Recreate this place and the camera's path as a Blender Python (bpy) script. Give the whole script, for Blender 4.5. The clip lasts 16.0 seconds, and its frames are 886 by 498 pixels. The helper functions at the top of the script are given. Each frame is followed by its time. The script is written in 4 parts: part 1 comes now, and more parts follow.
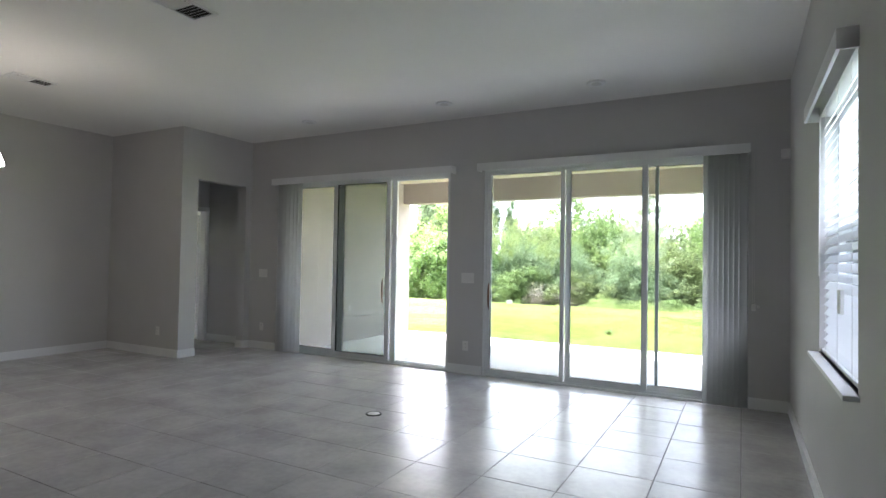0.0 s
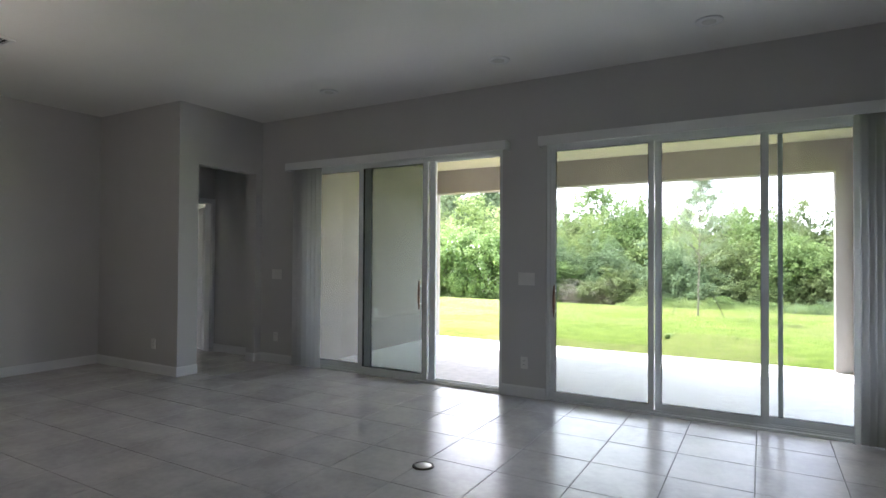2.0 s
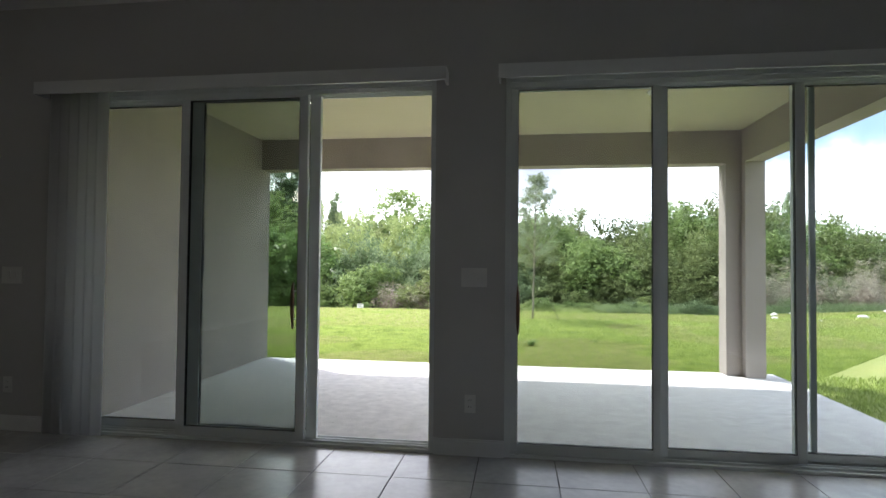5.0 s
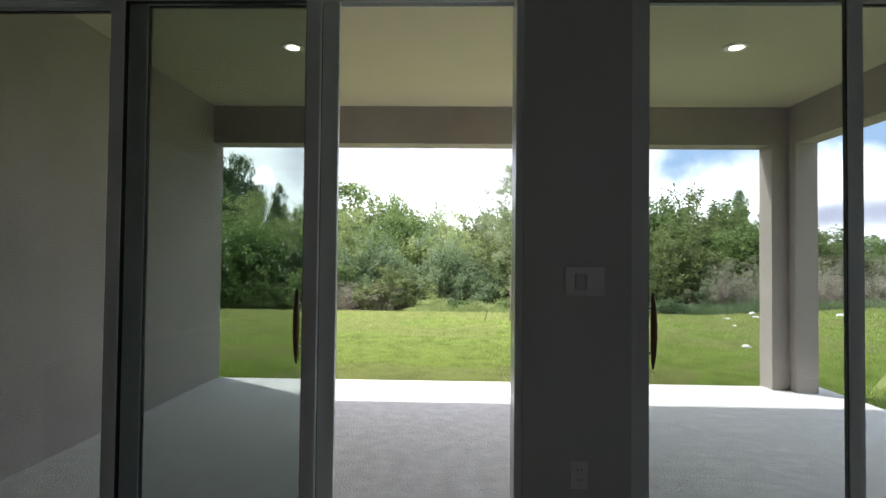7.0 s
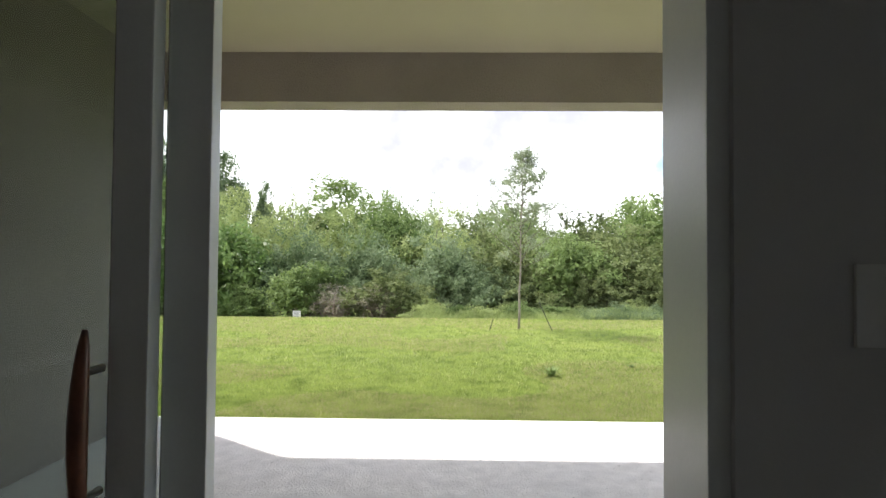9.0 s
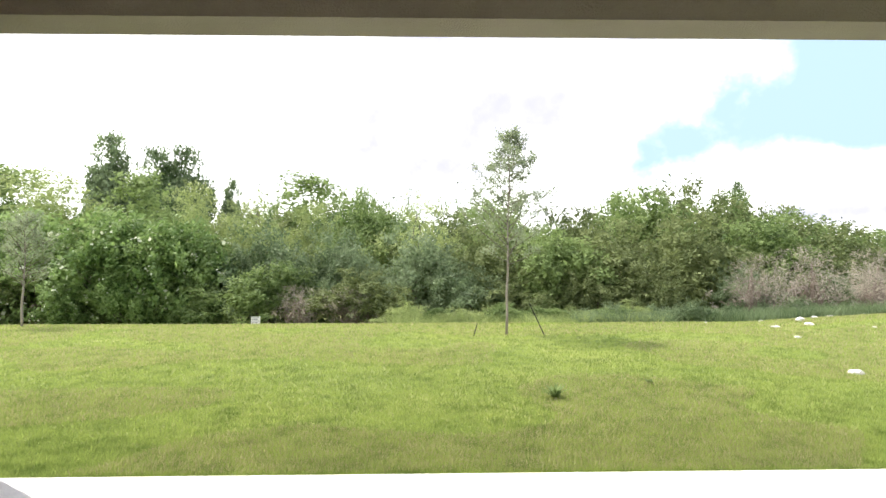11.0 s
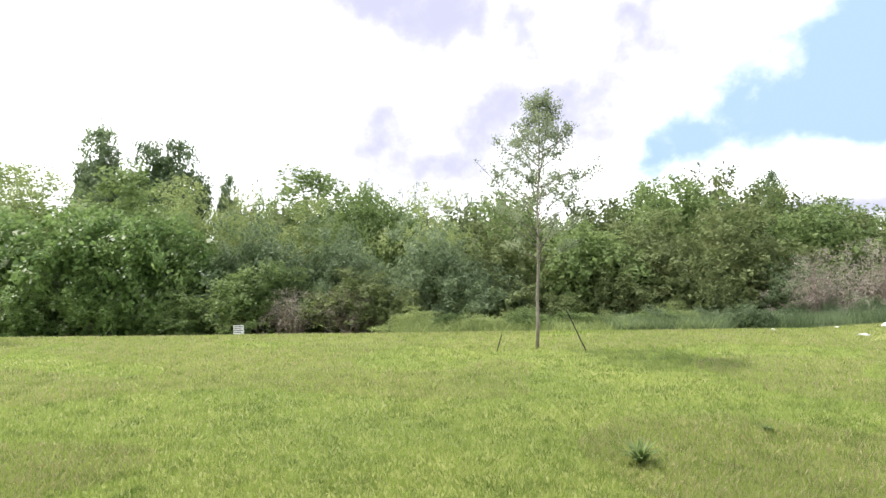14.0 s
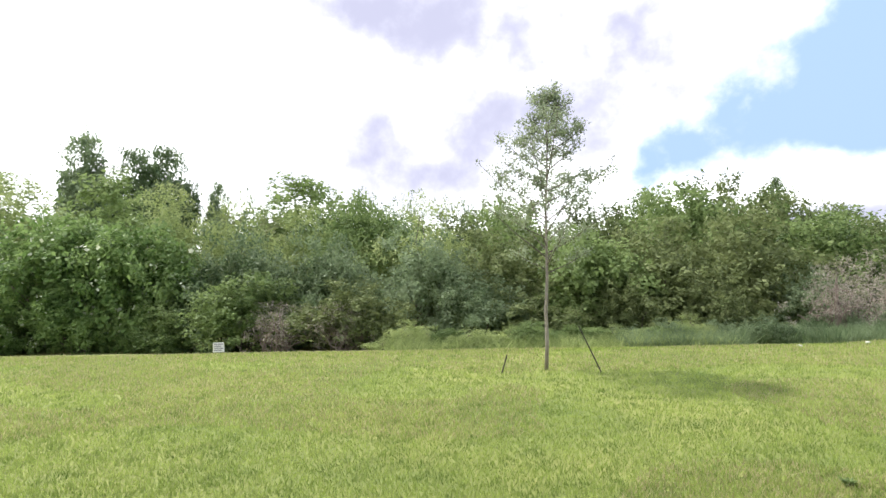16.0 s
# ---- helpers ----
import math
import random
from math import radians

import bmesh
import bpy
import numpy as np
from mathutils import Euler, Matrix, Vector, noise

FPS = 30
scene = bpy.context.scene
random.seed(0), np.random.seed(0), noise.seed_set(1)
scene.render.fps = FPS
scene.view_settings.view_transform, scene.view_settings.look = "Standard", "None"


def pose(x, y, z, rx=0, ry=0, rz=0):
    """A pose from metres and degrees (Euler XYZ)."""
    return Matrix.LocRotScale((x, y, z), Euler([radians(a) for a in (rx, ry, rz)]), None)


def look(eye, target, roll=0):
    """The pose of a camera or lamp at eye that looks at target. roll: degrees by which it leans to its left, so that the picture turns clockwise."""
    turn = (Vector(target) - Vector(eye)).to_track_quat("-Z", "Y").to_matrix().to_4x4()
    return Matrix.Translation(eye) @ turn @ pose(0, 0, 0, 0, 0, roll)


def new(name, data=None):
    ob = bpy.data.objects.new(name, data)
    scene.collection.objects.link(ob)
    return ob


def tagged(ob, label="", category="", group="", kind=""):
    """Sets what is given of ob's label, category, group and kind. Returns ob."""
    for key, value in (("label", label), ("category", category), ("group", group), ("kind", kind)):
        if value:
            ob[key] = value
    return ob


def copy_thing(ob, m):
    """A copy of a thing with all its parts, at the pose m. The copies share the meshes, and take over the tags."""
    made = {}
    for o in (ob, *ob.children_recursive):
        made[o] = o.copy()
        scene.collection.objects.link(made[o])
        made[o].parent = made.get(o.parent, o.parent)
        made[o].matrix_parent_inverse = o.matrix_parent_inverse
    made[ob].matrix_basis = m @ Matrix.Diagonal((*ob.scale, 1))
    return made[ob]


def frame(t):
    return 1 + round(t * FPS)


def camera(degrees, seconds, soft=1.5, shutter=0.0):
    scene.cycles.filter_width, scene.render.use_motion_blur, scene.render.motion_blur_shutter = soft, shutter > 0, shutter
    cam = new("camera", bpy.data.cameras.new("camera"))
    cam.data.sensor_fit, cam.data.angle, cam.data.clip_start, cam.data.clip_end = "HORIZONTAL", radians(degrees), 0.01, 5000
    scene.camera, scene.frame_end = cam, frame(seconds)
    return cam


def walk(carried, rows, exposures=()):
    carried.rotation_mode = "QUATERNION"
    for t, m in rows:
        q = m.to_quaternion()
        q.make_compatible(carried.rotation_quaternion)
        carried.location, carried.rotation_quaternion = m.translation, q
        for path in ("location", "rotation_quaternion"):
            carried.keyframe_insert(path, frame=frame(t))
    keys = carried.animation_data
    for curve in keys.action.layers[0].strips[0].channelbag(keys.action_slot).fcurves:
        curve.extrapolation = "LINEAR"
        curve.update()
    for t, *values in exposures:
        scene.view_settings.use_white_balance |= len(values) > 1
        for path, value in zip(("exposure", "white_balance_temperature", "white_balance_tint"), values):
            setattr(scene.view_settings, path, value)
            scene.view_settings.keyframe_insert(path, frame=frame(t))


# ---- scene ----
cam = camera(77.2, 16.0)
PATH = [
    (0, (2.665, -6.064, 1.342), (1.716, -4.303, 1.389), 1.0),
    (0.5, (2.516, -5.871, 1.323), (1.54, -4.126, 1.369), 0.9),
    (1, (2.265, -5.657, 1.356), (1.271, -3.922, 1.396), 0.6),
    (1.5, (2.019, -5.393, 1.348), (1.022, -3.659, 1.387), 0.6),
    (2, (1.744, -5.123, 1.361), (0.747, -3.389, 1.391), 0.4),
    (2.5, (1.464, -4.883, 1.261), (0.551, -3.105, 1.325), 0.7),
    (3, (1.196, -4.619, 1.27), (0.412, -2.78, 1.328), 0.7),
    (3.5, (0.913, -4.36, 1.242), (0.198, -2.494, 1.306), 0.7),
    (4, (0.624, -4.103, 1.246), (0.117, -2.17, 1.305), 1.0),
    (4.2, (0.497, -4.017, 1.245), (0.052, -2.068, 1.302), 0.8),
    (6.3, (-0.581, -2.867, 1.236), (-0.686, -0.87, 1.288), 0.8),
    (6.5, (-0.665, -2.747, 1.249), (-0.749, -0.749, 1.297), 0.7),
    (7, (-0.796, -2.391, 1.232), (-0.851, -0.393, 1.279), 0.6),
    (7.5, (-0.843, -2.013, 1.23), (-0.903, -0.014, 1.274), 0.3),
    (8.2, (-0.897, -1.408, 1.219), (-0.94, 0.59, 1.268), 0.4),
    (10.3, (-0.959, 0.050, 1.199), (-0.941, 2.049, 1.255), 0.0),
    (10.5, (-0.935, 0.216, 1.167), (-0.894, 2.215, 1.225), -0.1),
    (11, (-0.918, 0.551, 1.128), (-0.873, 2.550, 1.187), -0.1),
    (11.5, (-0.926, 0.919, 1.123), (-0.874, 2.917, 1.182), -0.2),
    (12, (-0.921, 1.241, 1.118), (-0.838, 3.238, 1.176), -0.2),
    (12.5, (-0.925, 1.515, 1.109), (-0.871, 3.513, 1.167), -0.4),
    (13, (-0.948, 1.774, 1.105), (-0.893, 3.773, 1.162), -0.4),
    (13.5, (-0.948, 2.045, 1.109), (-0.907, 4.043, 1.165), -0.6),
    (14, (-0.976, 2.34, 1.106), (-0.959, 4.339, 1.164), -0.6),
    (14.5, (-0.993, 2.602, 1.093), (-0.968, 4.601, 1.153), -0.7),
    (15, (-0.995, 2.803, 1.097), (-1.004, 4.802, 1.161), -0.8),
    (15.5, (-0.99, 3.013, 1.117), (-1.006, 5.011, 1.187), -0.9),
    (16, (-1.0, 3.115, 1.137), (-0.966, 5.113, 1.229), -0.8),
]
walk(cam, [(t, look(eye, target, roll)) for t, eye, target, roll in PATH],
     [(0.0, 3.08, 5850, 17), (1.5, 2.66, 5850, 17), (3.5, 2.1, 5850, 17), (4.2, 1.75, 5950, 15), (6.3, 1.0, 6050, 13), (8.2, 0.7, 6100, 13),
      (10.3, 0.75, 6450, 11), (12.5, 0.6, 6400, 11), (16.0, 0.38, 6250, 12)])

# ---- light: hazy sun ahead to the left, sky, and a cloudy distance ----
SUN_DIR = Vector((-1.25, 0.86, 2.25)).normalized()
sun_data = bpy.data.lights.new("sun", "SUN")
sun_data.energy, sun_data.angle, sun_data.color = 4.2, radians(1.0), (1.0, 0.95, 0.87)
sun = new("sun", sun_data)
sun.rotation_mode = "QUATERNION"
sun.rotation_quaternion = SUN_DIR.to_track_quat("Z", "Y")
sun.location = (-20, 20, 40)
world = bpy.data.worlds.new("sky")
scene.world = world
world.use_nodes = True
wn = world.node_tree
sky = wn.nodes.new("ShaderNodeTexSky")
sky.sky_type, sky.sun_disc = "NISHITA", False
sky.sun_elevation = math.asin(SUN_DIR.z)
sky.sun_rotation = math.atan2(SUN_DIR.x, SUN_DIR.y)
sky.air_density, sky.dust_density = 1.0, 2.0
wn.nodes["Background"].inputs["Strength"].default_value = 0.15
wn.links.new(sky.outputs[0], wn.nodes["Background"].inputs["Color"])

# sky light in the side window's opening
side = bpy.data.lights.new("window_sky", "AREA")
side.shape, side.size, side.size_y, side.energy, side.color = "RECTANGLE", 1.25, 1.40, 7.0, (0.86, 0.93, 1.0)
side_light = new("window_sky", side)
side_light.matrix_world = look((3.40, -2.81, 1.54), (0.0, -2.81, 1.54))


# ---- materials ----
def material(name, base, rough=0.6, second=None, scale=4.0, fine=60.0, mix=0.5, bump=0.0, bump_scale=None,
             metal=0.0, per_object=0.0, detail=6.0, spec=0.5, speck=None, per_island=0.0):
    """Principled paint with broad stains (scale), grain (fine) and relief (bump)."""
    m = bpy.data.materials.new(name)
    m.use_nodes = True
    nt = m.node_tree
    p = nt.nodes["Principled BSDF"]
    p.inputs["Roughness"].default_value = rough
    p.inputs["Metallic"].default_value = metal
    p.inputs["Specular IOR Level"].default_value = spec
    geo = nt.nodes.new("ShaderNodeNewGeometry")
    n1 = nt.nodes.new("ShaderNodeTexNoise")
    n1.inputs["Scale"].default_value, n1.inputs["Detail"].default_value = scale, detail
    n2 = nt.nodes.new("ShaderNodeTexNoise")
    n2.inputs["Scale"].default_value, n2.inputs["Detail"].default_value = fine, 3.0
    for n in (n1, n2):
        nt.links.new(geo.outputs["Position"], n.inputs["Vector"])
    add = nt.nodes.new("ShaderNodeMath")
    add.operation = "MULTIPLY_ADD"
    nt.links.new(n2.outputs[0], add.inputs[0])
    add.inputs[1].default_value = 0.35
    nt.links.new(n1.outputs[0], add.inputs[2])
    last = add.outputs[0]
    for share, node_type, socket in ((per_object, "ShaderNodeObjectInfo", "Random"), (per_island, "ShaderNodeNewGeometry", "Random Per Island")):
        if share:
            oi = nt.nodes.new(node_type)
            a2 = nt.nodes.new("ShaderNodeMath")
            a2.operation = "MULTIPLY_ADD"
            nt.links.new(oi.outputs[socket], a2.inputs[0])
            a2.inputs[1].default_value = share
            nt.links.new(last, a2.inputs[2])
            last = a2.outputs[0]
    ramp = nt.nodes.new("ShaderNodeValToRGB")
    second = second or tuple(c * 0.9 for c in base)
    mid = 0.675 + 0.5 * (per_object + per_island)
    ramp.color_ramp.elements[0].position, ramp.color_ramp.elements[1].position = mid - 0.25 * mix, mid + 0.25 * mix
    ramp.color_ramp.elements[0].color = (*second, 1)
    ramp.color_ramp.elements[1].color = (*base, 1)
    nt.links.new(last, ramp.inputs[0])
    colour = ramp.outputs[0]
    if speck:
        vor = nt.nodes.new("ShaderNodeTexNoise")
        vor.inputs["Scale"].default_value = speck[1]
        nt.links.new(geo.outputs["Position"], vor.inputs["Vector"])
        gt = nt.nodes.new("ShaderNodeMath")
        gt.operation = "GREATER_THAN"
        gt.inputs[1].default_value = speck[2]
        nt.links.new(vor.outputs[0], gt.inputs[0])
        mx = nt.nodes.new("ShaderNodeMix")
        mx.data_type = "RGBA"
        nt.links.new(gt.outputs[0], mx.inputs["Factor"])
        nt.links.new(colour, mx.inputs["A"])
        mx.inputs["B"].default_value = (*speck[0], 1)
        colour = mx.outputs["Result"]
    nt.links.new(colour, p.inputs["Base Color"])
    if bump:
        b = nt.nodes.new("ShaderNodeBump")
        b.inputs["Strength"].default_value, b.inputs["Distance"].default_value = bump, 0.01
        src = n2
        if bump_scale:
            src = nt.nodes.new("ShaderNodeTexNoise")
            src.inputs["Scale"].default_value, src.inputs["Detail"].default_value = bump_scale, 4.0
            nt.links.new(geo.outputs["Position"], src.inputs["Vector"])
        nt.links.new(src.outputs[0], b.inputs["Height"])
        nt.links.new(b.outputs[0], p.inputs["Normal"])
    return m


def leaf_material(name, base, second, through_light=0.35, rough=0.55, spot=0.9):
    m = bpy.data.materials.new(name)
    m.use_nodes = True
    nt = m.node_tree
    p = nt.nodes["Principled BSDF"]
    p.inputs["Roughness"].default_value = rough
    p.inputs["Specular IOR Level"].default_value = 0.15
    geo = nt.nodes.new("ShaderNodeNewGeometry")
    oi = nt.nodes.new("ShaderNodeObjectInfo")
    noise_tex = nt.nodes.new("ShaderNodeTexNoise")
    noise_tex.inputs["Scale"].default_value = spot
    nt.links.new(geo.outputs["Position"], noise_tex.inputs["Vector"])
    a = nt.nodes.new("ShaderNodeMath")
    a.operation = "MULTIPLY_ADD"
    nt.links.new(geo.outputs["Random Per Island"], a.inputs[0])
    a.inputs[1].default_value = 0.36
    nt.links.new(noise_tex.outputs[0], a.inputs[2])
    a2 = nt.nodes.new("ShaderNodeMath")
    a2.operation = "MULTIPLY_ADD"
    nt.links.new(oi.outputs["Random"], a2.inputs[0])
    a2.inputs[1].default_value = 0.3
    nt.links.new(a.outputs[0], a2.inputs[2])
    ramp = nt.nodes.new("ShaderNodeValToRGB")
    ramp.color_ramp.elements[0].position, ramp.color_ramp.elements[1].position = 0.52, 0.98
    ramp.color_ramp.elements[0].color, ramp.color_ramp.elements[1].color = (*second, 1), (*base, 1)
    nt.links.new(a2.outputs[0], ramp.inputs[0])
    nt.links.new(ramp.outputs[0], p.inputs["Base Color"])
    tr = nt.nodes.new("ShaderNodeBsdfTranslucent")
    nt.links.new(ramp.outputs[0], tr.inputs["Color"])
    mix = nt.nodes.new("ShaderNodeMixShader")
    mix.inputs[0].default_value = through_light
    nt.links.new(p.outputs[0], mix.inputs[1])
    nt.links.new(tr.outputs[0], mix.inputs[2])
    nt.links.new(mix.outputs[0], nt.nodes["Material Output"].inputs[0])
    return m


def glow(name, colour, strength):
    m = bpy.data.materials.new(name)
    m.use_nodes = True
    p = m.node_tree.nodes["Principled BSDF"]
    p.inputs["Base Color"].default_value = (*colour, 1)
    p.inputs["Emission Color"].default_value = (*colour, 1)
    p.inputs["Emission Strength"].default_value = strength
    return m


def glass(name, tint):
    """Thin pane: clear with a little grey-green tint, glossy by angle."""
    m = bpy.data.materials.new(name)
    m.use_nodes = True
    nt = m.node_tree
    tr = nt.nodes.new("ShaderNodeBsdfTransparent")
    tr.inputs[0].default_value = (*tint, 1)
    gl = nt.nodes.new("ShaderNodeBsdfGlossy")
    gl.inputs["Roughness"].default_value = 0.02
    lw = nt.nodes.new("ShaderNodeLayerWeight")
    lw.inputs[0].default_value = 0.5
    pw = nt.nodes.new("ShaderNodeMath")
    pw.operation, pw.inputs[1].default_value = "POWER", 5.0
    nt.links.new(lw.outputs["Facing"], pw.inputs[0])
    fr = nt.nodes.new("ShaderNodeMath")
    fr.operation, fr.inputs[1].default_value, fr.inputs[2].default_value = "MULTIPLY_ADD", 0.9, 0.035
    nt.links.new(pw.outputs[0], fr.inputs[0])
    mix = nt.nodes.new("ShaderNodeMixShader")
    nt.links.new(fr.outputs[0], mix.inputs[0])
    nt.links.new(tr.outputs[0], mix.inputs[1])
    nt.links.new(gl.outputs[0], mix.inputs[2])
    nt.links.new(mix.outputs[0], nt.nodes["Material Output"].inputs[0])
    return m


WALL = material("greige wall paint", (0.56, 0.55, 0.535), 0.7, (0.53, 0.52, 0.505), 1.3, 240, 0.7, 0.12, 160)
CEIL = material("flat ceiling paint", (0.82, 0.81, 0.78), 0.9, (0.79, 0.78, 0.75), 1.1, 180, 0.7, 0.25, 90)
WHITE = material("white trim paint", (0.78, 0.78, 0.77), 0.4, (0.73, 0.73, 0.72), 3, 90, 0.8, 0.05)
PLASTIC = material("white plastic", (0.74, 0.73, 0.70), 0.35, (0.70, 0.69, 0.66), 6, 120)
FRAME = material("white powder-coated aluminium", (0.76, 0.78, 0.77), 0.34, (0.70, 0.72, 0.71), 4, 150, 0.7, 0.04)
GASKET = material("black gasket", (0.02, 0.02, 0.02), 0.6)
TILE = material("grey porcelain tile", (0.58, 0.56, 0.54), 0.25, (0.42, 0.405, 0.39), 2.6, 22, 0.8, 0.03, 30, per_object=0.12, detail=8, spec=0.55)
GROUT = material("grey grout", (0.16, 0.15, 0.14), 0.9, (0.11, 0.105, 0.10), 5, 120, 0.8, 0.2)
STUCCO = material("beige sand-finish stucco", (0.39, 0.345, 0.31), 0.92, (0.33, 0.29, 0.26), 1.6, 70, 0.7, 0.8, 90)
SOFFIT = material("cream soffit stucco", (0.53, 0.49, 0.34), 0.9, (0.48, 0.44, 0.30), 1.0, 100, 0.8, 0.35, 110)
CONCRETE = material("pale broom-finished concrete", (0.78, 0.75, 0.735), 0.9, (0.60, 0.575, 0.565), 9.0, 140, 0.9, 1.0, 75, detail=10, speck=((0.22, 0.20, 0.19), 40, 0.72))
BRONZE = material("brown wooden pull", (0.20, 0.075, 0.04), 0.35, (0.12, 0.045, 0.025), 9, 90)
STEEL = material("brushed steel", (0.55, 0.55, 0.54), 0.3, (0.45, 0.45, 0.44), 10, 200, metal=1.0)
DARKMETAL = material("dark metal", (0.05, 0.045, 0.04), 0.45, (0.03, 0.028, 0.025), 10, 200, metal=0.6)
DUCT_SHADE = material("near-black duct shade", (0.025, 0.025, 0.025), 0.8)
BARK = material("grey-brown bark", (0.17, 0.14, 0.11), 0.9, (0.09, 0.075, 0.06), 9, 60, 0.8, 0.6, 50)
PALEBARK = material("pale young bark", (0.30, 0.27, 0.22), 0.85, (0.20, 0.17, 0.14), 12, 70, 0.8, 0.4, 60)
TWIG = material("dry grey twig", (0.27, 0.22, 0.18), 0.9, (0.17, 0.13, 0.105), 6, 60)
LAWN = material("mown lawn soil", (0.27, 0.28, 0.08), 0.95, (0.14, 0.185, 0.04), 0.7, 18, 0.8, 0.7, 60, detail=8)
ROCK = material("white limestone rubble", (0.68, 0.66, 0.62), 0.85, (0.48, 0.46, 0.43), 5, 50, 0.8, 0.5, 40)
SIGNWHITE = material("weathered sign white", (0.70, 0.70, 0.70), 0.5)
INK = material("faded grey ink", (0.16, 0.16, 0.20), 0.6)
STRAP = material("dark strap", (0.04, 0.035, 0.03), 0.8)
PANE = glass("lightly tinted pane", (0.77, 0.80, 0.785))
SCREEN = glass("dark insect mesh", (0.30, 0.31, 0.32))
LENS_ON = glow("lit lamp lens", (1.0, 0.83, 0.55), 10.0)
LENS_OFF = material("frosted lamp lens", (0.62, 0.61, 0.58), 0.3)
SHADE_ON = glow("lit frosted glass shade", (1.0, 0.88, 0.70), 4.0)
LEAF_MID = leaf_material("mid green leaf", (0.255, 0.335, 0.12), (0.095, 0.15, 0.045), 0.42)
LEAF_BRIGHT = leaf_material("fresh green leaf", (0.28, 0.385, 0.135), (0.11, 0.185, 0.05), 0.42)
LEAF_LIME = leaf_material("yellow-green leaf", (0.37, 0.435, 0.17), (0.18, 0.235, 0.075), 0.42)
LEAF_GREY = leaf_material("grey-green leaf", (0.235, 0.30, 0.16), (0.095, 0.145, 0.062), 0.42)
LEAF_DARK = leaf_material("dark green leaf", (0.215, 0.255, 0.10), (0.08, 0.11, 0.038), 0.4)
LEAF_DRY = leaf_material("dry brown foliage", (0.43, 0.385, 0.31), (0.28, 0.245, 0.19), 0.4)
BLOSSOM = leaf_material("cream blossom", (0.62, 0.64, 0.48), (0.45, 0.50, 0.33), 0.3)
VINYL = leaf_material("off-white vinyl slat", (0.80, 0.80, 0.795), (0.74, 0.74, 0.74), 0.5, 0.45)
LEAF_SILVER = leaf_material("silvery young leaf", (0.32, 0.37, 0.23), (0.16, 0.20, 0.11), 0.5)
BLADE = leaf_material("grass blade", (0.375, 0.455, 0.125), (0.135, 0.205, 0.045), 0.45, spot=5.0)
STRAW = leaf_material("straw grass blade", (0.52, 0.47, 0.26), (0.34, 0.33, 0.15), 0.4, spot=4.0)


# ---- building helpers ----
def mesh_object(name, bm, mat, parent=None, label="", smooth=False):
    me = bpy.data.meshes.new(name)
    bm.to_mesh(me)
    bm.free()
    for m in (mat if isinstance(mat, (list, tuple)) else [mat]):
        me.materials.append(m)
    if smooth:
        for p in me.polygons:
            p.use_smooth = True
    ob = new(name, me)
    if parent:
        ob.parent = parent
    if label:
        ob["label"] = label
    return ob


def part(name, bm, mat, parent, label="", smooth=False):
    return mesh_object(name, bm, mat, parent, label, smooth)


def empty(name, at=(0, 0, 0), label="", category="", group="", kind=""):
    ob = new(name)
    ob.location = at
    ob.empty_display_size = 0.1
    return tagged(ob, label, category, group, kind)


def box(bm, x0, x1, y0, y1, z0, z1, bevel=0.0):
    r = bmesh.ops.create_cube(bm, size=1.0)
    vs = r["verts"]
    for v in vs:
        v.co = Vector((x0 + (v.co.x + 0.5) * (x1 - x0), y0 + (v.co.y + 0.5) * (y1 - y0), z0 + (v.co.z + 0.5) * (z1 - z0)))
    if bevel:
        es = list({e for v in vs for e in v.link_edges})
        bmesh.ops.bevel(bm, geom=es, offset=bevel, segments=2, profile=0.7, affect="EDGES")
    return bm


def boxes(*rows, bevel=0.0):
    bm = bmesh.new()
    for r in rows:
        box(bm, *r, bevel=bevel)
    return bm


def lathe(profile, steps=24, axis="Z"):
    """A turned solid from (radius, height) pairs."""
    bm = bmesh.new()
    rings = []
    for r, z in profile:
        ring = []
        for i in range(steps):
            a = 2 * math.pi * i / steps
            ring.append(bm.verts.new((r * math.cos(a), r * math.sin(a), z)))
        rings.append(ring)
    for a, b in zip(rings, rings[1:]):
        for i in range(steps):
            bm.faces.new((a[i], a[(i + 1) % steps], b[(i + 1) % steps], b[i]))
    bm.faces.new(rings[0][::-1])
    bm.faces.new(rings[-1])
    bmesh.ops.recalc_face_normals(bm, faces=bm.faces)
    return bm


def tube(bm, points, radii, sides=6):
    """A tapered limb through the points."""
    rings = []
    for i, p in enumerate(points):
        d = (points[min(i + 1, len(points) - 1)] - points[max(i - 1, 0)]).normalized()
        side = d.cross(Vector((0.3, 0.9, 0.2))).normalized()
        up = side.cross(d)
        rings.append([bm.verts.new(p + (side * math.cos(2 * math.pi * k / sides) + up * math.sin(2 * math.pi * k / sides)) * radii[i]) for k in range(sides)])
    for a, b in zip(rings, rings[1:]):
        for k in range(sides):
            bm.faces.new((a[k], a[(k + 1) % sides], b[(k + 1) % sides], b[k]))
    bm.faces.new(rings[0][::-1])
    bm.faces.new(rings[-1])


def structure(name, bm, mat, label, category):
    return tagged(mesh_object(name, bm, mat), label, category, kind="structure")


# ---- the shell: great room, corner hall, bedroom, patio ----
CEIL_Z = 3.11
RX, LX, BY = 3.06, -5.53, -9.0          # room's side walls and back wall
D1, D2 = (-3.165, -0.515), (-0.055, 2.65)   # the two sliding-door openings
HEAD = 2.47
WT = 0.22                                # outer wall thickness
SLAB_Z, SLAB_Y, PATIO_X = -0.10, 3.92, (-3.52, 2.99)
SLAB_EDGE = 3.87                         # where the slab meets the lawn
PATIO_TOP = 2.94

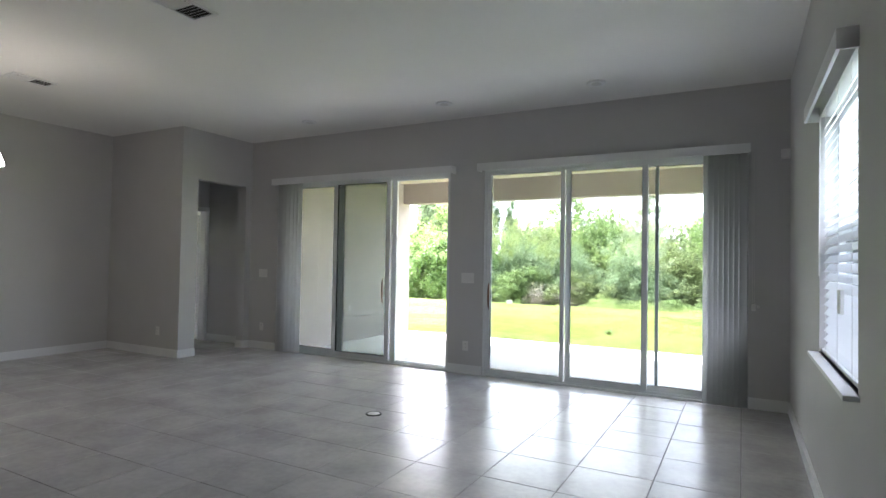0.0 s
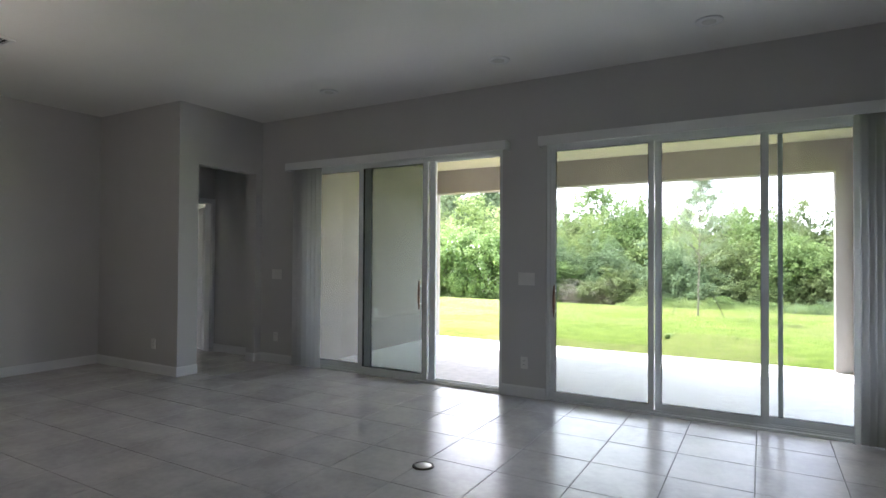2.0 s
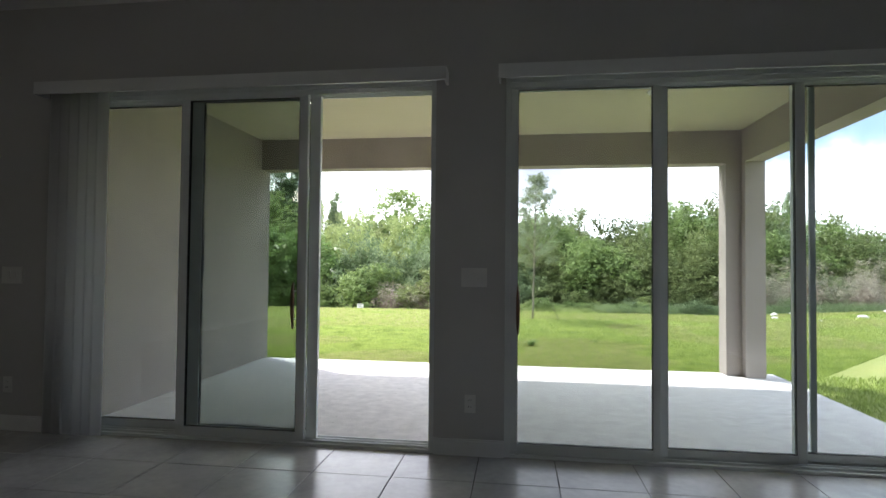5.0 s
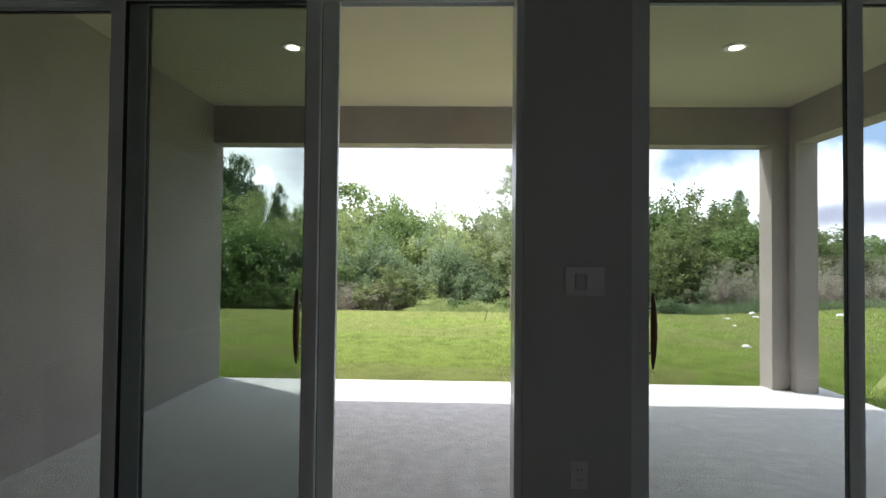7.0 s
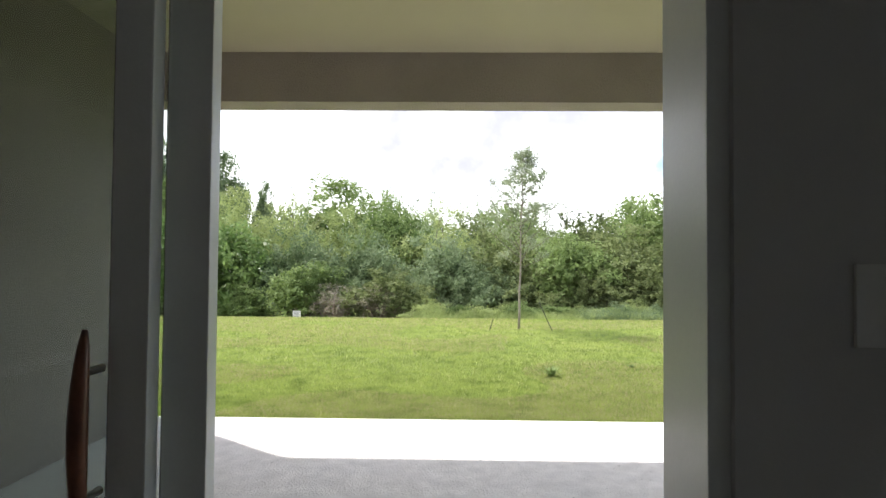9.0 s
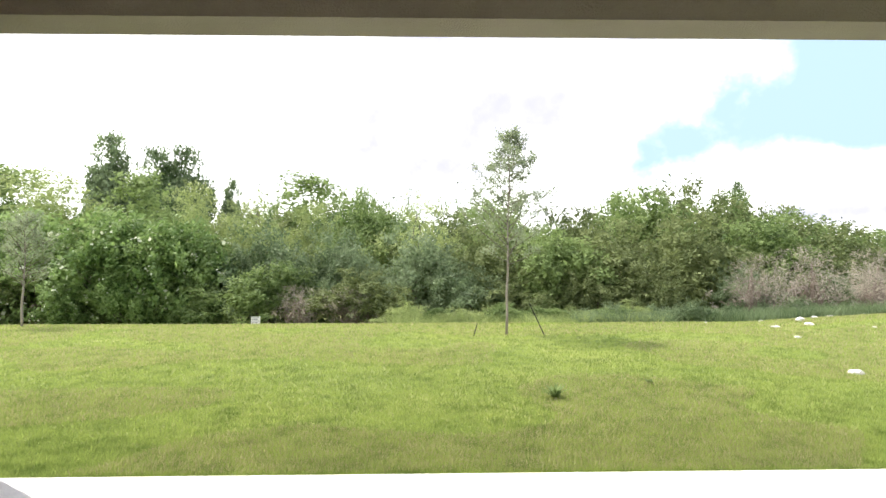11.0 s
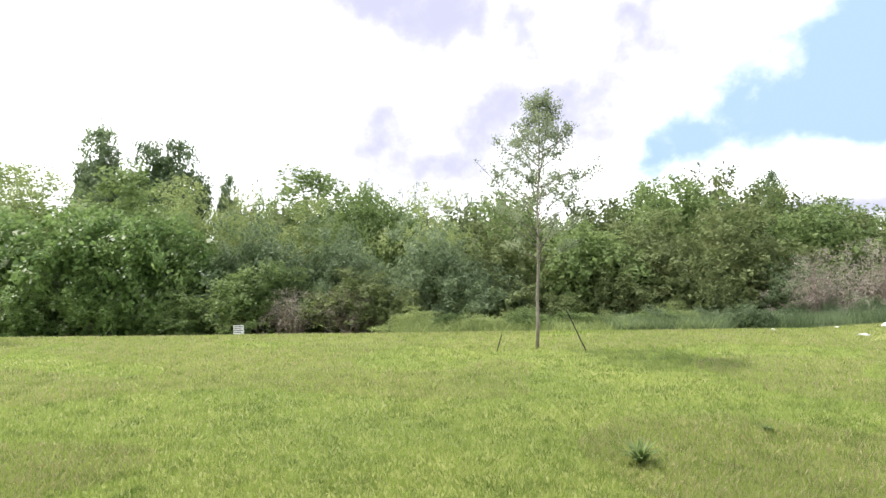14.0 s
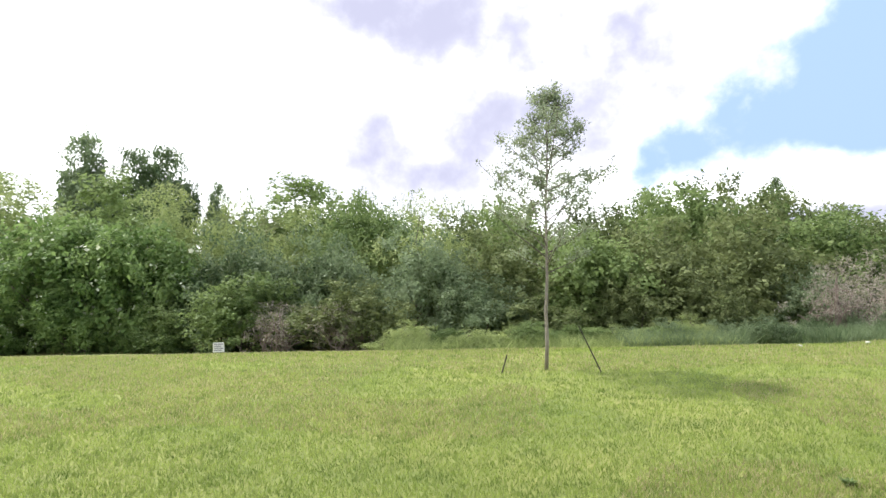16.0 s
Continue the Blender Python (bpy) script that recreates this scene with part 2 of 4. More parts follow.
structure("wall_north", boxes(
    (-3.94, D1[0], 0, WT, -0.1, CEIL_Z), (D1[1], D2[0], 0, WT, -0.1, CEIL_Z), (D2[1], RX + 0.2, 0, WT, -0.1, CEIL_Z),
    (D1[0], D1[1], 0, WT, HEAD, CEIL_Z), (D2[0], D2[1], 0, WT, HEAD, CEIL_Z)), WALL,
    "greige painted wall with two wide sliding-door openings", "wall")
WY = (-3.42, -2.20)
WZ = (0.86, 2.22)
structure("wall_east", boxes(
    (RX, RX + 0.2, BY - 0.2, WY[0], -0.1, CEIL_Z), (RX, RX + 0.2, WY[1], 0, -0.1, CEIL_Z),
    (RX, RX + 0.2, WY[0], WY[1], -0.1, WZ[0]), (RX, RX + 0.2, WY[0], WY[1], WZ[1], CEIL_Z)), WALL,
    "greige painted wall with one tall window", "wall")
structure("wall_south", boxes((LX - 0.2, RX, BY - 0.2, BY, -0.1, CEIL_Z)), WALL, "plain greige wall behind the walker", "wall")
structure("wall_west", boxes((LX - 0.15, LX, BY, -1.08, -0.1, CEIL_Z)), WALL, "plain greige painted side wall", "wall")
structure("wall_closet", boxes((LX, -3.94, -1.20, -1.08, -0.1, CEIL_Z)), WALL, "greige wall of the projecting corner box", "wall")
DY = (-0.95, -0.11)
structure("wall_doorway", boxes(
    (-4.09, -3.94, -1.08, DY[0], -0.1, CEIL_Z), (-4.09, -3.94, DY[1], 0.27, -0.1, CEIL_Z), (-4.09, -3.94, DY[0], DY[1], 2.43, CEIL_Z)),
    WALL, "greige wall with a cased-less doorway to a small hall", "wall")
structure("wall_hall", boxes((-5.2, -4.09, 0.15, 0.27, -0.1, CEIL_Z), (-5.2, -5.08, 0.10, 0.15, -0.1, CEIL_Z),
    (-5.2, -5.08, -1.08, -0.82, -0.1, CEIL_Z), (-5.2, -5.08, -0.82, 0.10, 2.10, CEIL_Z)), WALL, "grey wall of the small hall", "wall")
structure("wall_bedroom", boxes((-9.0, -8.85, -1.08, 4.0, -0.1, CEIL_Z), (-8.85, -5.68, -1.23, -1.08, -0.1, CEIL_Z),
    (-5.2, -5.08, 0.27, 3.85, -0.1, CEIL_Z),
    (-8.85, -8.6, 3.85, 4.0, -0.1, CEIL_Z), (-5.5, -5.08, 3.85, 4.0, -0.1, CEIL_Z), (-8.6, -5.5, 3.85, 4.0, -0.1, 0.4), (-8.6, -5.5, 3.85, 4.0, 2.4, CEIL_Z)),
    WALL, "pale grey bedroom walls beyond the open door", "wall")
structure("ceiling", boxes((LX - 0.15, RX + 0.2, BY - 0.2, 0.27, CEIL_Z, CEIL_Z + 0.15), (-9.0, -5.08, -1.23, 4.0, CEIL_Z + 0.002, CEIL_Z + 0.15), (-5.08, -3.94, 0.27, 0.4, CEIL_Z, CEIL_Z + 0.15)),
    CEIL, "flat off-white textured ceiling", "ceiling")
structure("patio_ceiling", boxes((PATIO_X[0], PATIO_X[1], WT, 3.92, PATIO_TOP, 3.10)), SOFFIT, "cream stucco ceiling of the covered patio", "ceiling")
structure("roof", boxes((-9.3, 3.5, -9.4, 0.27, CEIL_Z + 0.16, CEIL_Z + 0.34), (-9.3, 3.02, 0.27, 3.94, CEIL_Z + 0.16, CEIL_Z + 0.34)), CONCRETE, "plain low roof over the house and patio", "roof")
structure("bedroom_floor", boxes((-8.85, -5.14, -1.08, 3.85, -0.1, -0.003)), CONCRETE, "pale grey bedroom floor", "floor")

# patio walls and openings
structure("wall_patio_west", boxes((-3.74, PATIO_X[0], WT, SLAB_Y, -0.3, 3.24)), STUCCO, "beige sand-finish stucco side wall of the patio", "wall")
structure("wall_patio_house", boxes((-3.52, D1[0] - 0.02, WT, WT + 0.02, SLAB_Z, PATIO_TOP), (D1[1] + 0.02, D2[0] - 0.02, WT, WT + 0.02, SLAB_Z, PATIO_TOP), (D2[1] + 0.02, 3.26, WT, WT + 0.02, SLAB_Z, PATIO_TOP),
    (-3.52, 3.26, WT, WT + 0.02, HEAD + 0.02, PATIO_TOP)), STUCCO, "beige stucco face of the house behind the patio", "wall")
structure("patio_beam", boxes((PATIO_X[0], 2.99, 3.66, SLAB_Y, 2.53, PATIO_TOP), (2.76, 2.99, WT + 0.02, 3.66, 2.53, PATIO_TOP)), STUCCO, "beige stucco beam over the patio openings", "beam")
structure("patio_column", boxes((2.575, 2.76, 3.67, SLAB_Y - 0.004, -0.3, 2.53), (2.76, 2.987, 3.55, SLAB_Y - 0.004, -0.3, 2.53)), STUCCO, "beige stucco L-shaped corner column of the patio", "column")
structure("patio_slab", boxes((-3.52, 3.2, WT, SLAB_EDGE, -0.4, SLAB_Z), bevel=0.012), CONCRETE, "pale broom-finished concrete patio slab", "patio floor")


def baseboard(x0, x1, y0, y1, face):
    """Run with a rounded top lip, face: the side that looks into the room."""
    bm = boxes((x0, x1, y0, y1, 0.001, 0.095))
    inset = 0.007
    q = [x0, x1, y0, y1]
    i = {"-y": 2, "+y": 3, "-x": 0, "+x": 1}[face]
    q[i] += inset if i in (0, 2) else -inset
    box(bm, *q, 0.095, 0.108)
    return structure("baseboard", bm, WHITE, "white painted baseboard along the wall foot", "baseboard")


B = 0.015
for run in ((-3.94 + B, D1[0] - 0.0, -B, 0, "-y"), (D1[1] - 0.0, D2[0] + 0.0, -B, 0, "-y"), (D2[1], RX - B, -B, 0, "-y"),
            (RX - B, RX, BY, 0, "-x"), (LX, LX + B, BY, -1.20 - B, "+x"), (LX, -3.94 + B, -1.20 - B, -1.20, "-y"),
            (-3.94, -3.94 + B, -1.20, DY[0], "+x"), (-3.94, -3.94 + B, DY[1], 0, "+x"),
            (-5.08, -4.09, 0.15 - B, 0.15, "-y"), (-4.09, -3.94, DY[1] - B, DY[1], "-y"), (-8.85, -5.2, 3.85 - B, 3.85, "-y"), (-8.85, -8.85 + B, -1.08, 3.85 - B, "+x")):
    baseboard(*run)


# ---- sliding doors ----
def slider_panel(parent, x0, x1, y, pull=None, s=0.062):
    """One glazed leaf on its own track; pull: x of its handle."""
    z0, z1 = 0.035, HEAD - 0.035
    leaf = part("door_panel", boxes((x0, x0 + s, y - 0.018, y + 0.018, z0, z1), (x1 - s, x1, y - 0.018, y + 0.018, z0, z1),
                                    (x0 + s, x1 - s, y - 0.0175, y + 0.0175, z0, z0 + 0.05), (x0 + s, x1 - s, y - 0.0175, y + 0.0175, z1 - 0.045, z1), bevel=0.003), FRAME, parent)
    g = 0.004
    part("gasket", boxes((x0 + s, x0 + s + g, y - 0.012, y + 0.012, z0 + 0.05, z1 - 0.045), (x1 - s - g, x1 - s, y - 0.012, y + 0.012, z0 + 0.05, z1 - 0.045),
                         (x0 + s + g, x1 - s - g, y - 0.012, y + 0.012, z0 + 0.05, z0 + 0.05 + g), (x0 + s + g, x1 - s - g, y - 0.012, y + 0.012, z1 - 0.045 - g, z1 - 0.045)), GASKET, leaf)
    pane = part("pane", boxes((x0 + s + g, x1 - s - g, y - 0.003, y + 0.003, z0 + 0.05 + g, z1 - 0.045 - g)), PANE, leaf)
    pane.visible_shadow = False
    if pull is not None:
        bm = bmesh.new()
        n = 12
        pts = [Vector((pull, y - 0.060 - 0.012 * math.sin(math.pi * i / n), 0.79 + 0.32 * i / n)) for i in range(n + 1)]
        tube(bm, pts, [0.004 + 0.010 * math.sin(math.pi * i / n) ** 0.6 for i in range(n + 1)], 8)
        handle = part("handle", bm, BRONZE, leaf, "curved brown wooden pull handle", True)
        bm = bmesh.new()
        for z in (0.855, 1.045):
            tube(bm, [Vector((pull, y - 0.017, z)), Vector((pull, y - 0.062, z))], [0.007, 0.006], 8)
        part("handle_post", bm, STEEL, leaf)
    return leaf


def sliding_door(name, span, leaves, label):
    door = empty(name, (0, 0, 0), label, "sliding door", "patio doors", "structure")
    x0, x1 = span
    part("door_frame", boxes((x0, x0 + 0.035, 0.012, 0.19, 0, HEAD), (x1 - 0.035, x1, 0.012, 0.19, 0, HEAD),
                             (x0 + 0.035, x1 - 0.035, 0.012, 0.19, HEAD - 0.035, HEAD), (x0 + 0.035, x1 - 0.035, 0.012, 0.19, -0.09, 0.018), bevel=0.003), FRAME, door)
    part("track", boxes(*[(x0 + 0.035, x1 - 0.035, yy - 0.004, yy + 0.004, 0.018, 0.034) for yy in (0.045, 0.095, 0.145)],
                        *[(x0 + 0.035, x1 - 0.035, yy - 0.025 - 0.003, yy - 0.025 + 0.003, HEAD - 0.07, HEAD - 0.035) for yy in (0.045, 0.095, 0.145)]), FRAME, door)
    part("threshold", boxes((x0, x1, 0.19, 0.26, -0.095, -0.02), bevel=0.005), FRAME, door)
    for leaf in leaves:
        slider_panel(door, *leaf)
    return door


sliding_door("door_1", D1, ((D1[0] + 0.037, -2.29, 0.145, None), (-2.295, -1.342, 0.095, None, 0.075), (-2.36, -1.415, 0.045, -1.487, 0.062)),
             "white aluminium three-panel glass sliding door, one panel slid open")
sliding_door("door_2", D2, ((-0.02, 0.92, 0.045, 0.03, 0.046), (0.918, 1.792, 0.095, None, 0.056), (1.74, D2[1] - 0.037, 0.145, None, 0.046)),
             "white aluminium three-panel glass sliding door, closed")
# edge of the insect-screen leaf parked outside the closed door
part("screen_stile", boxes((1.855, 1.892, 0.168, 0.186, 0.036, HEAD - 0.072), bevel=0.003), FRAME, bpy.data.objects["door_2"])


def vertical_blind(label, x0, x1, stack0, stack1, count, angle):
    blind = empty("vertical_blind", (0, 0, 0), label, "blind", "vertical blinds")
    part("valance", boxes((x0, x1, -0.125, -0.110, 2.425, 2.515), (x0, x0 + 0.015, -0.110, 0.0, 2.425, 2.515), (x1 - 0.015, x1, -0.110, 0.0, 2.425, 2.515), bevel=0.003), WHITE, blind)
    part("headrail", boxes((x0 + 0.02, x1 - 0.02, -0.085, -0.045, 2.455, 2.495), bevel=0.003), PLASTIC, blind)
    me = None
    for i in range(count):
        x = stack0 + (stack1 - stack0) * (i + 0.5) / count
        if me is None:
            bm = bmesh.new()
            cols = []
            for k in range(7):
                u = (k / 6 - 0.5) * 0.089
                v = 0.006 * (1 - (2 * k / 6 - 1) ** 2)
                cols.append([bm.verts.new((u, v + s, z)) for s in (0, 0.0015) for z in (0.012, 2.45)])
            for a, b in zip(cols, cols[1:]):
                for p, q in ((0, 1), (1, 3), (3, 2), (2, 0)):
                    bm.faces.new((a[p], b[p], b[q], a[q]))
            bm.faces.new([cols[0][j] for j in (0, 1, 3, 2)])
            bm.faces.new([cols[-1][j] for j in (0, 2, 3, 1)])
            bmesh.ops.recalc_face_normals(bm, faces=bm.faces)
            ob = part("slat", bm, VINYL, blind, "off-white vinyl slat", True)
            me = ob.data
        else:
            ob = new("slat", me)
            ob.parent = blind
            ob["label"] = "off-white vinyl slat"
        ob.matrix_local = pose(x, -0.065 + random.uniform(-0.004, 0.004), 0, 0, 0, angle + random.uniform(-7, 7))
    return blind


vertical_blind("white vertical blind drawn aside on the closed sliding door", -0.10, 2.735, 2.345, 2.70, 8, 24)
vertical_blind("white vertical blind drawn aside on the open sliding door", -3.41, -0.435, -3.31, -2.87, 6, 8)


o = empty("blind_cord", (0, 0, 0), "thin white control cord with a wall tensioner beside the blind", "blind cord")
bm = bmesh.new()
for dx in (-0.008, 0.008):
    tube(bm, [Vector((2.755 + dx, -0.012, 2.43)), Vector((2.757 + dx, -0.014, 1.7)), Vector((2.765 + dx, -0.014, 0.98))], [0.0018] * 3, 5)
part("cord", bm, PLASTIC, o)
part("tensioner", boxes((2.745, 2.785, -0.028, 0.0, 0.93, 1.0), bevel=0.006), PLASTIC, o)
part("clip", boxes((2.79, 2.815, -0.022, 0.0, 0.955, 0.985), bevel=0.004), PLASTIC, o)


# ---- window with horizontal blind ----
win = empty("window_1", (0, 0, 0), "white-framed double-hung window with a lowered slatted blind", "window", kind="structure")
y0, y1 = WY
part("window_frame", boxes((RX + 0.09, RX + 0.16, y0, y0 + 0.05, WZ[0], WZ[1]), (RX + 0.09, RX + 0.16, y1 - 0.05, y1, WZ[0], WZ[1]),
                           (RX + 0.09, RX + 0.16, y0 + 0.05, y1 - 0.05, WZ[0], WZ[0] + 0.05), (RX + 0.09, RX + 0.16, y0 + 0.05, y1 - 0.05, WZ[1] - 0.05, WZ[1]),
                           (RX + 0.085, RX + 0.15, y0 + 0.05, y1 - 0.05, 1.50, 1.56), bevel=0.003), FRAME, win)
for za, zb in ((WZ[0] + 0.05, 1.50), (1.56, WZ[1] - 0.05)):
    pn = part("pane", boxes((RX + 0.12, RX + 0.126, y0 + 0.05, y1 - 0.05, za, zb)), PANE, win)
    pn.visible_shadow = False
part("insect_screen", boxes((RX + 0.138, RX + 0.140, y0 + 0.05, y1 - 0.05, WZ[0] + 0.05, 1.50)), SCREEN, win, "dark mesh insect screen").visible_shadow = False
part("window_sill", boxes((RX - 0.055, RX + 0.09, y0 - 0.04, y1 + 0.04, WZ[0] - 0.022, WZ[0]), bevel=0.005), WHITE, win, "white marble-look sill")
hb = empty("window_blind", (0, 0, 0), "white two-inch slatted window blind, lowered, one slat bent", "blind")
part("valance", boxes((RX - 0.075, RX - 0.06, y0 - 0.03, y1 + 0.03, WZ[1] - 0.02, WZ[1] + 0.065), (RX - 0.06, RX, y0 - 0.03, y0 - 0.015, WZ[1] - 0.02, WZ[1] + 0.065),
                      (RX - 0.06, RX, y1 + 0.015, y1 + 0.03, WZ[1] - 0.02, WZ[1] + 0.065), bevel=0.003), WHITE, hb)
slat = None
count = 27
for i in range(count):
    z = WZ[0] + 0.05 + (WZ[1] - WZ[0] - 0.10) * i / (count - 1)
    if slat is None:
        bm = boxes((-0.024, 0.024, y0 + 0.012, y1 - 0.012, -0.0014, 0.0014))
        slat = part("slat", bm, VINYL, hb)
        ob = slat
    else:
        ob = new("slat", slat.data)
        ob.parent = hb
    ob.matrix_local = pose(RX + 0.035, 0, z, 0, -56 + random.uniform(-3, 3), 0)
part("bottom_rail", boxes((RX + 0.012, RX + 0.058, y0 + 0.012, y1 - 0.012, WZ[0] + 0.008, WZ[0] + 0.026), bevel=0.003), WHITE, hb)
bm = bmesh.new()
for yy in (y0 + 0.2, (y0 + y1) / 2, y1 - 0.2):
    tube(bm, [Vector((RX + 0.009, yy, WZ[0] + 0.02)), Vector((RX + 0.009, yy, WZ[1]))], [0.0012, 0.0012], 4)
part("ladder_cord", bm, PLASTIC, hb)
bm = bmesh.new()
tube(bm, [Vector((RX - 0.012, y1 - 0.13, WZ[1] - 0.02)), Vector((RX - 0.014, y1 - 0.128, 1.30))], [0.004, 0.004], 6)
part("tilt_wand", bm, PLASTIC, hb)
bm = boxes((RX - 0.012, RX + 0.004, y0 + 0.36, y0 + 0.44, 1.14, 1.25), bevel=0.003)
part("cord_tassel", bm, PLASTIC, hb)


# ---- wall plates, ceiling fittings ----
def outlet(x, y, z, face="-y"):
    o = empty("wall_outlet", (0, 0, 0), "white duplex wall outlet plate", "outlet", "wall outlets")
    part("plate", boxes((-0.036, 0.036, -0.006, 0, -0.058, 0.058), bevel=0.002), PLASTIC, o)
    for dz in (-0.021, 0.021):
        s = part("socket", boxes((-0.017, 0.017, -0.0085, -0.006, dz - 0.015, dz + 0.015), bevel=0.001), PLASTIC, o)
        part("slot", boxes((-0.009, -0.006, -0.0092, -0.0085, dz - 0.002, dz + 0.009), (0.006, 0.009, -0.0092, -0.0085, dz - 0.002, dz + 0.008)), GASKET, s)
    o.matrix_basis = pose(x, y, z, 0, 0, {"-y": 0, "+x": 90}[face])
    return o


def wall_switch(x, y, z, gangs=2):
    o = empty("light_switch", (0, 0, 0), "white rocker light switch plate", "light switch", "light switches")
    w = 0.038 + 0.046 * (gangs - 1)
    part("plate", boxes((-w, w, -0.006, 0, -0.062, 0.062), bevel=0.002), PLASTIC, o)
    for g in range(gangs):
        cx = (g - (gangs - 1) / 2) * 0.05
        part("rocker", boxes((cx - 0.016, cx + 0.016, -0.011, -0.006, -0.033, 0.033), bevel=0.002), PLASTIC, o)
    o.matrix_basis = pose(x, y, z)
    return o


outlet(-0.275, 0, 0.335)
outlet(-3.67, 0, 0.33)
outlet(-4.37, -1.20, 0.335)
wall_switch(-0.255, 0, 1.155)
wall_switch(-3.66, 0, 1.13)
outlet(PATIO_X[0], 1.93, 0.5, "+x")

bm = boxes((RX - 0.075, RX - 0.002, -0.06, -0.002, 2.36, 2.45), bevel=0.012)
tagged(mesh_object("motion_sensor", bm, PLASTIC), "small white alarm sensor in the room corner", "sensor").name = "alarm_sensor"


def downlight(x, y, z, lit):
    o = empty("recessed_light", (0, 0, 0), "round recessed ceiling light, lit warm white" if lit else "round white recessed ceiling light, off", "ceiling light",
              "patio ceiling lights" if lit else "room ceiling lights")
    bm = lathe([(0.046, -0.002), (0.048, -0.009), (0.092, -0.011), (0.095, -0.004), (0.095, 0.0)], 28)
    part("trim_ring", bm, WHITE, o, "", True)
    part("lens", lathe([(0.048, -0.0125), (0.048, -0.0095)], 28), LENS_ON if lit else LENS_OFF, o)
    o.location = (x, y, z)
    return o


for x in (-2.235, -0.27, 1.41):
    downlight(x, -0.65, CEIL_Z, False)
for x in (-2.13, 1.36):
    downlight(x, 1.97, PATIO_TOP, True)


def ceiling_vent(x, y, turn, w, h):
    o = empty("ceiling_vent", (0, 0, 0), "white stamped steel ceiling air register", "air vent", "ceiling vents")
    # near-black sheet, its colour standing for the shade inside the unbuilt duct
    part("shade_backing", boxes((-w / 2 + 0.02, w / 2 - 0.02, -h / 2 + 0.02, h / 2 - 0.02, -0.004, -0.001)), DUCT_SHADE, o)
    t = 0.025
    part("frame", boxes((-w / 2, w / 2, -h / 2, -h / 2 + t, -0.012, 0), (-w / 2, w / 2, h / 2 - t, h / 2, -0.012, 0), (-w / 2, -w / 2 + t, -h / 2 + t, h / 2 - t, -0.012, 0),
                        (w / 2 - t, w / 2, -h / 2 + t, h / 2 - t, -0.012, 0), (-0.008, 0.008, -h / 2 + t, h / 2 - t, -0.012, -0.004)), WHITE, o)
    n = int((w - 2 * t) / 0.03)
    for i in range(n):
        xx = -w / 2 + t + (w - 2 * t) * (i + 0.5) / n
        if abs(xx) < 0.014:
            continue
        lean = 0.55 if xx < 0 else -0.55
        bm = boxes((-0.011, 0.011, -h / 2 + t, h / 2 - t, -0.0008, 0.0008))
        bmesh.ops.transform(bm, matrix=pose(xx, 0, -0.011, 0, math.degrees(lean), 0), verts=bm.verts)
        part("slat", bm, WHITE, o)
    o.matrix_basis = pose(x, y, CEIL_Z, 0, 0, turn)
    return o


ceiling_vent(-0.80, -3.55, 90, 0.40, 0.25)
ceiling_vent(-3.65, -3.16, 90, 0.40, 0.22)

o = empty("floor_outlet", (0, 0, 0), "round brass-toned floor outlet cover set in the tiles", "floor outlet")
part("rim", lathe([(0.072, 0.0), (0.072, 0.006), (0.062, 0.009), (0.055, 0.006)], 28), DARKMETAL, o, "dark bronze rim", True)
part("lid", lathe([(0.054, 0.001), (0.054, 0.0055), (0.05, 0.007)], 28), STEEL, o, "", True)
o.location = (-0.17, -2.03, 0.0)

o = empty("pendant_light", (0, 0, 0), "hanging pendant light with a lit frosted glass shade", "pendant light")
part("canopy", lathe([(0.06, -0.025), (0.065, -0.02), (0.065, 0.0)], 20), STEEL, o, "", True)
part("rod", lathe([(0.006, -0.80), (0.006, -0.02)], 8), STEEL, o)
part("shade", lathe([(0.13, -1.0), (0.125, -0.97), (0.09, -0.88), (0.05, -0.82), (0.02, -0.80)], 28), SHADE_ON, o, "lit frosted glass bell shade", True)
o.location = (-3.02, -3.77, CEIL_Z)

# open bedroom door and its casing
o = empty("door_3", (0, 0, 0), "white panelled bedroom door standing open", "door", kind="structure")
leaf = part("door_leaf", boxes((0, 0.80, -0.0175, 0.0175, 0.012, 2.05), bevel=0.003), WHITE, o)
for za, zb in ((0.25, 0.95), (1.10, 1.90)):
    for sy in (-1, 1):
        bm = boxes((0.12, 0.68, min(sy * 0.0176, sy * 0.0215), max(sy * 0.0176, sy * 0.0215), za, zb), bevel=0.0015)
        part("panel", bm, WHITE, leaf)
for sy in (-1, 1):
    bm = lathe([(0.026, 0.0), (0.026, 0.006), (0.011, 0.012), (0.011, 0.035), (0.026, 0.045), (0.027, 0.06), (0.015, 0.068)], 16)
    bmesh.ops.transform(bm, matrix=pose(0.735, sy * 0.0176, 0.95, -90 * sy, 0, 0), verts=bm.verts)
    part("knob", bm, DARKMETAL, leaf, "dark round door knob", True)
o.matrix_basis = pose(-5.225, 0.085, 0, 0, 0, 154)
structure("trim", boxes((-5.08, -5.062, -0.89, -0.82, 0, 2.17), (-5.08, -5.062, 0.10, 0.149, 0, 2.17), (-5.08, -5.062, -0.82, 0.10, 2.10, 2.17), (-5.2, -5.08, -0.835, -0.82, 0, 2.10), (-5.2, -5.08, 0.085, 0.10, 0, 2.10), bevel=0.002),
          WHITE, "white door casing", "trim")


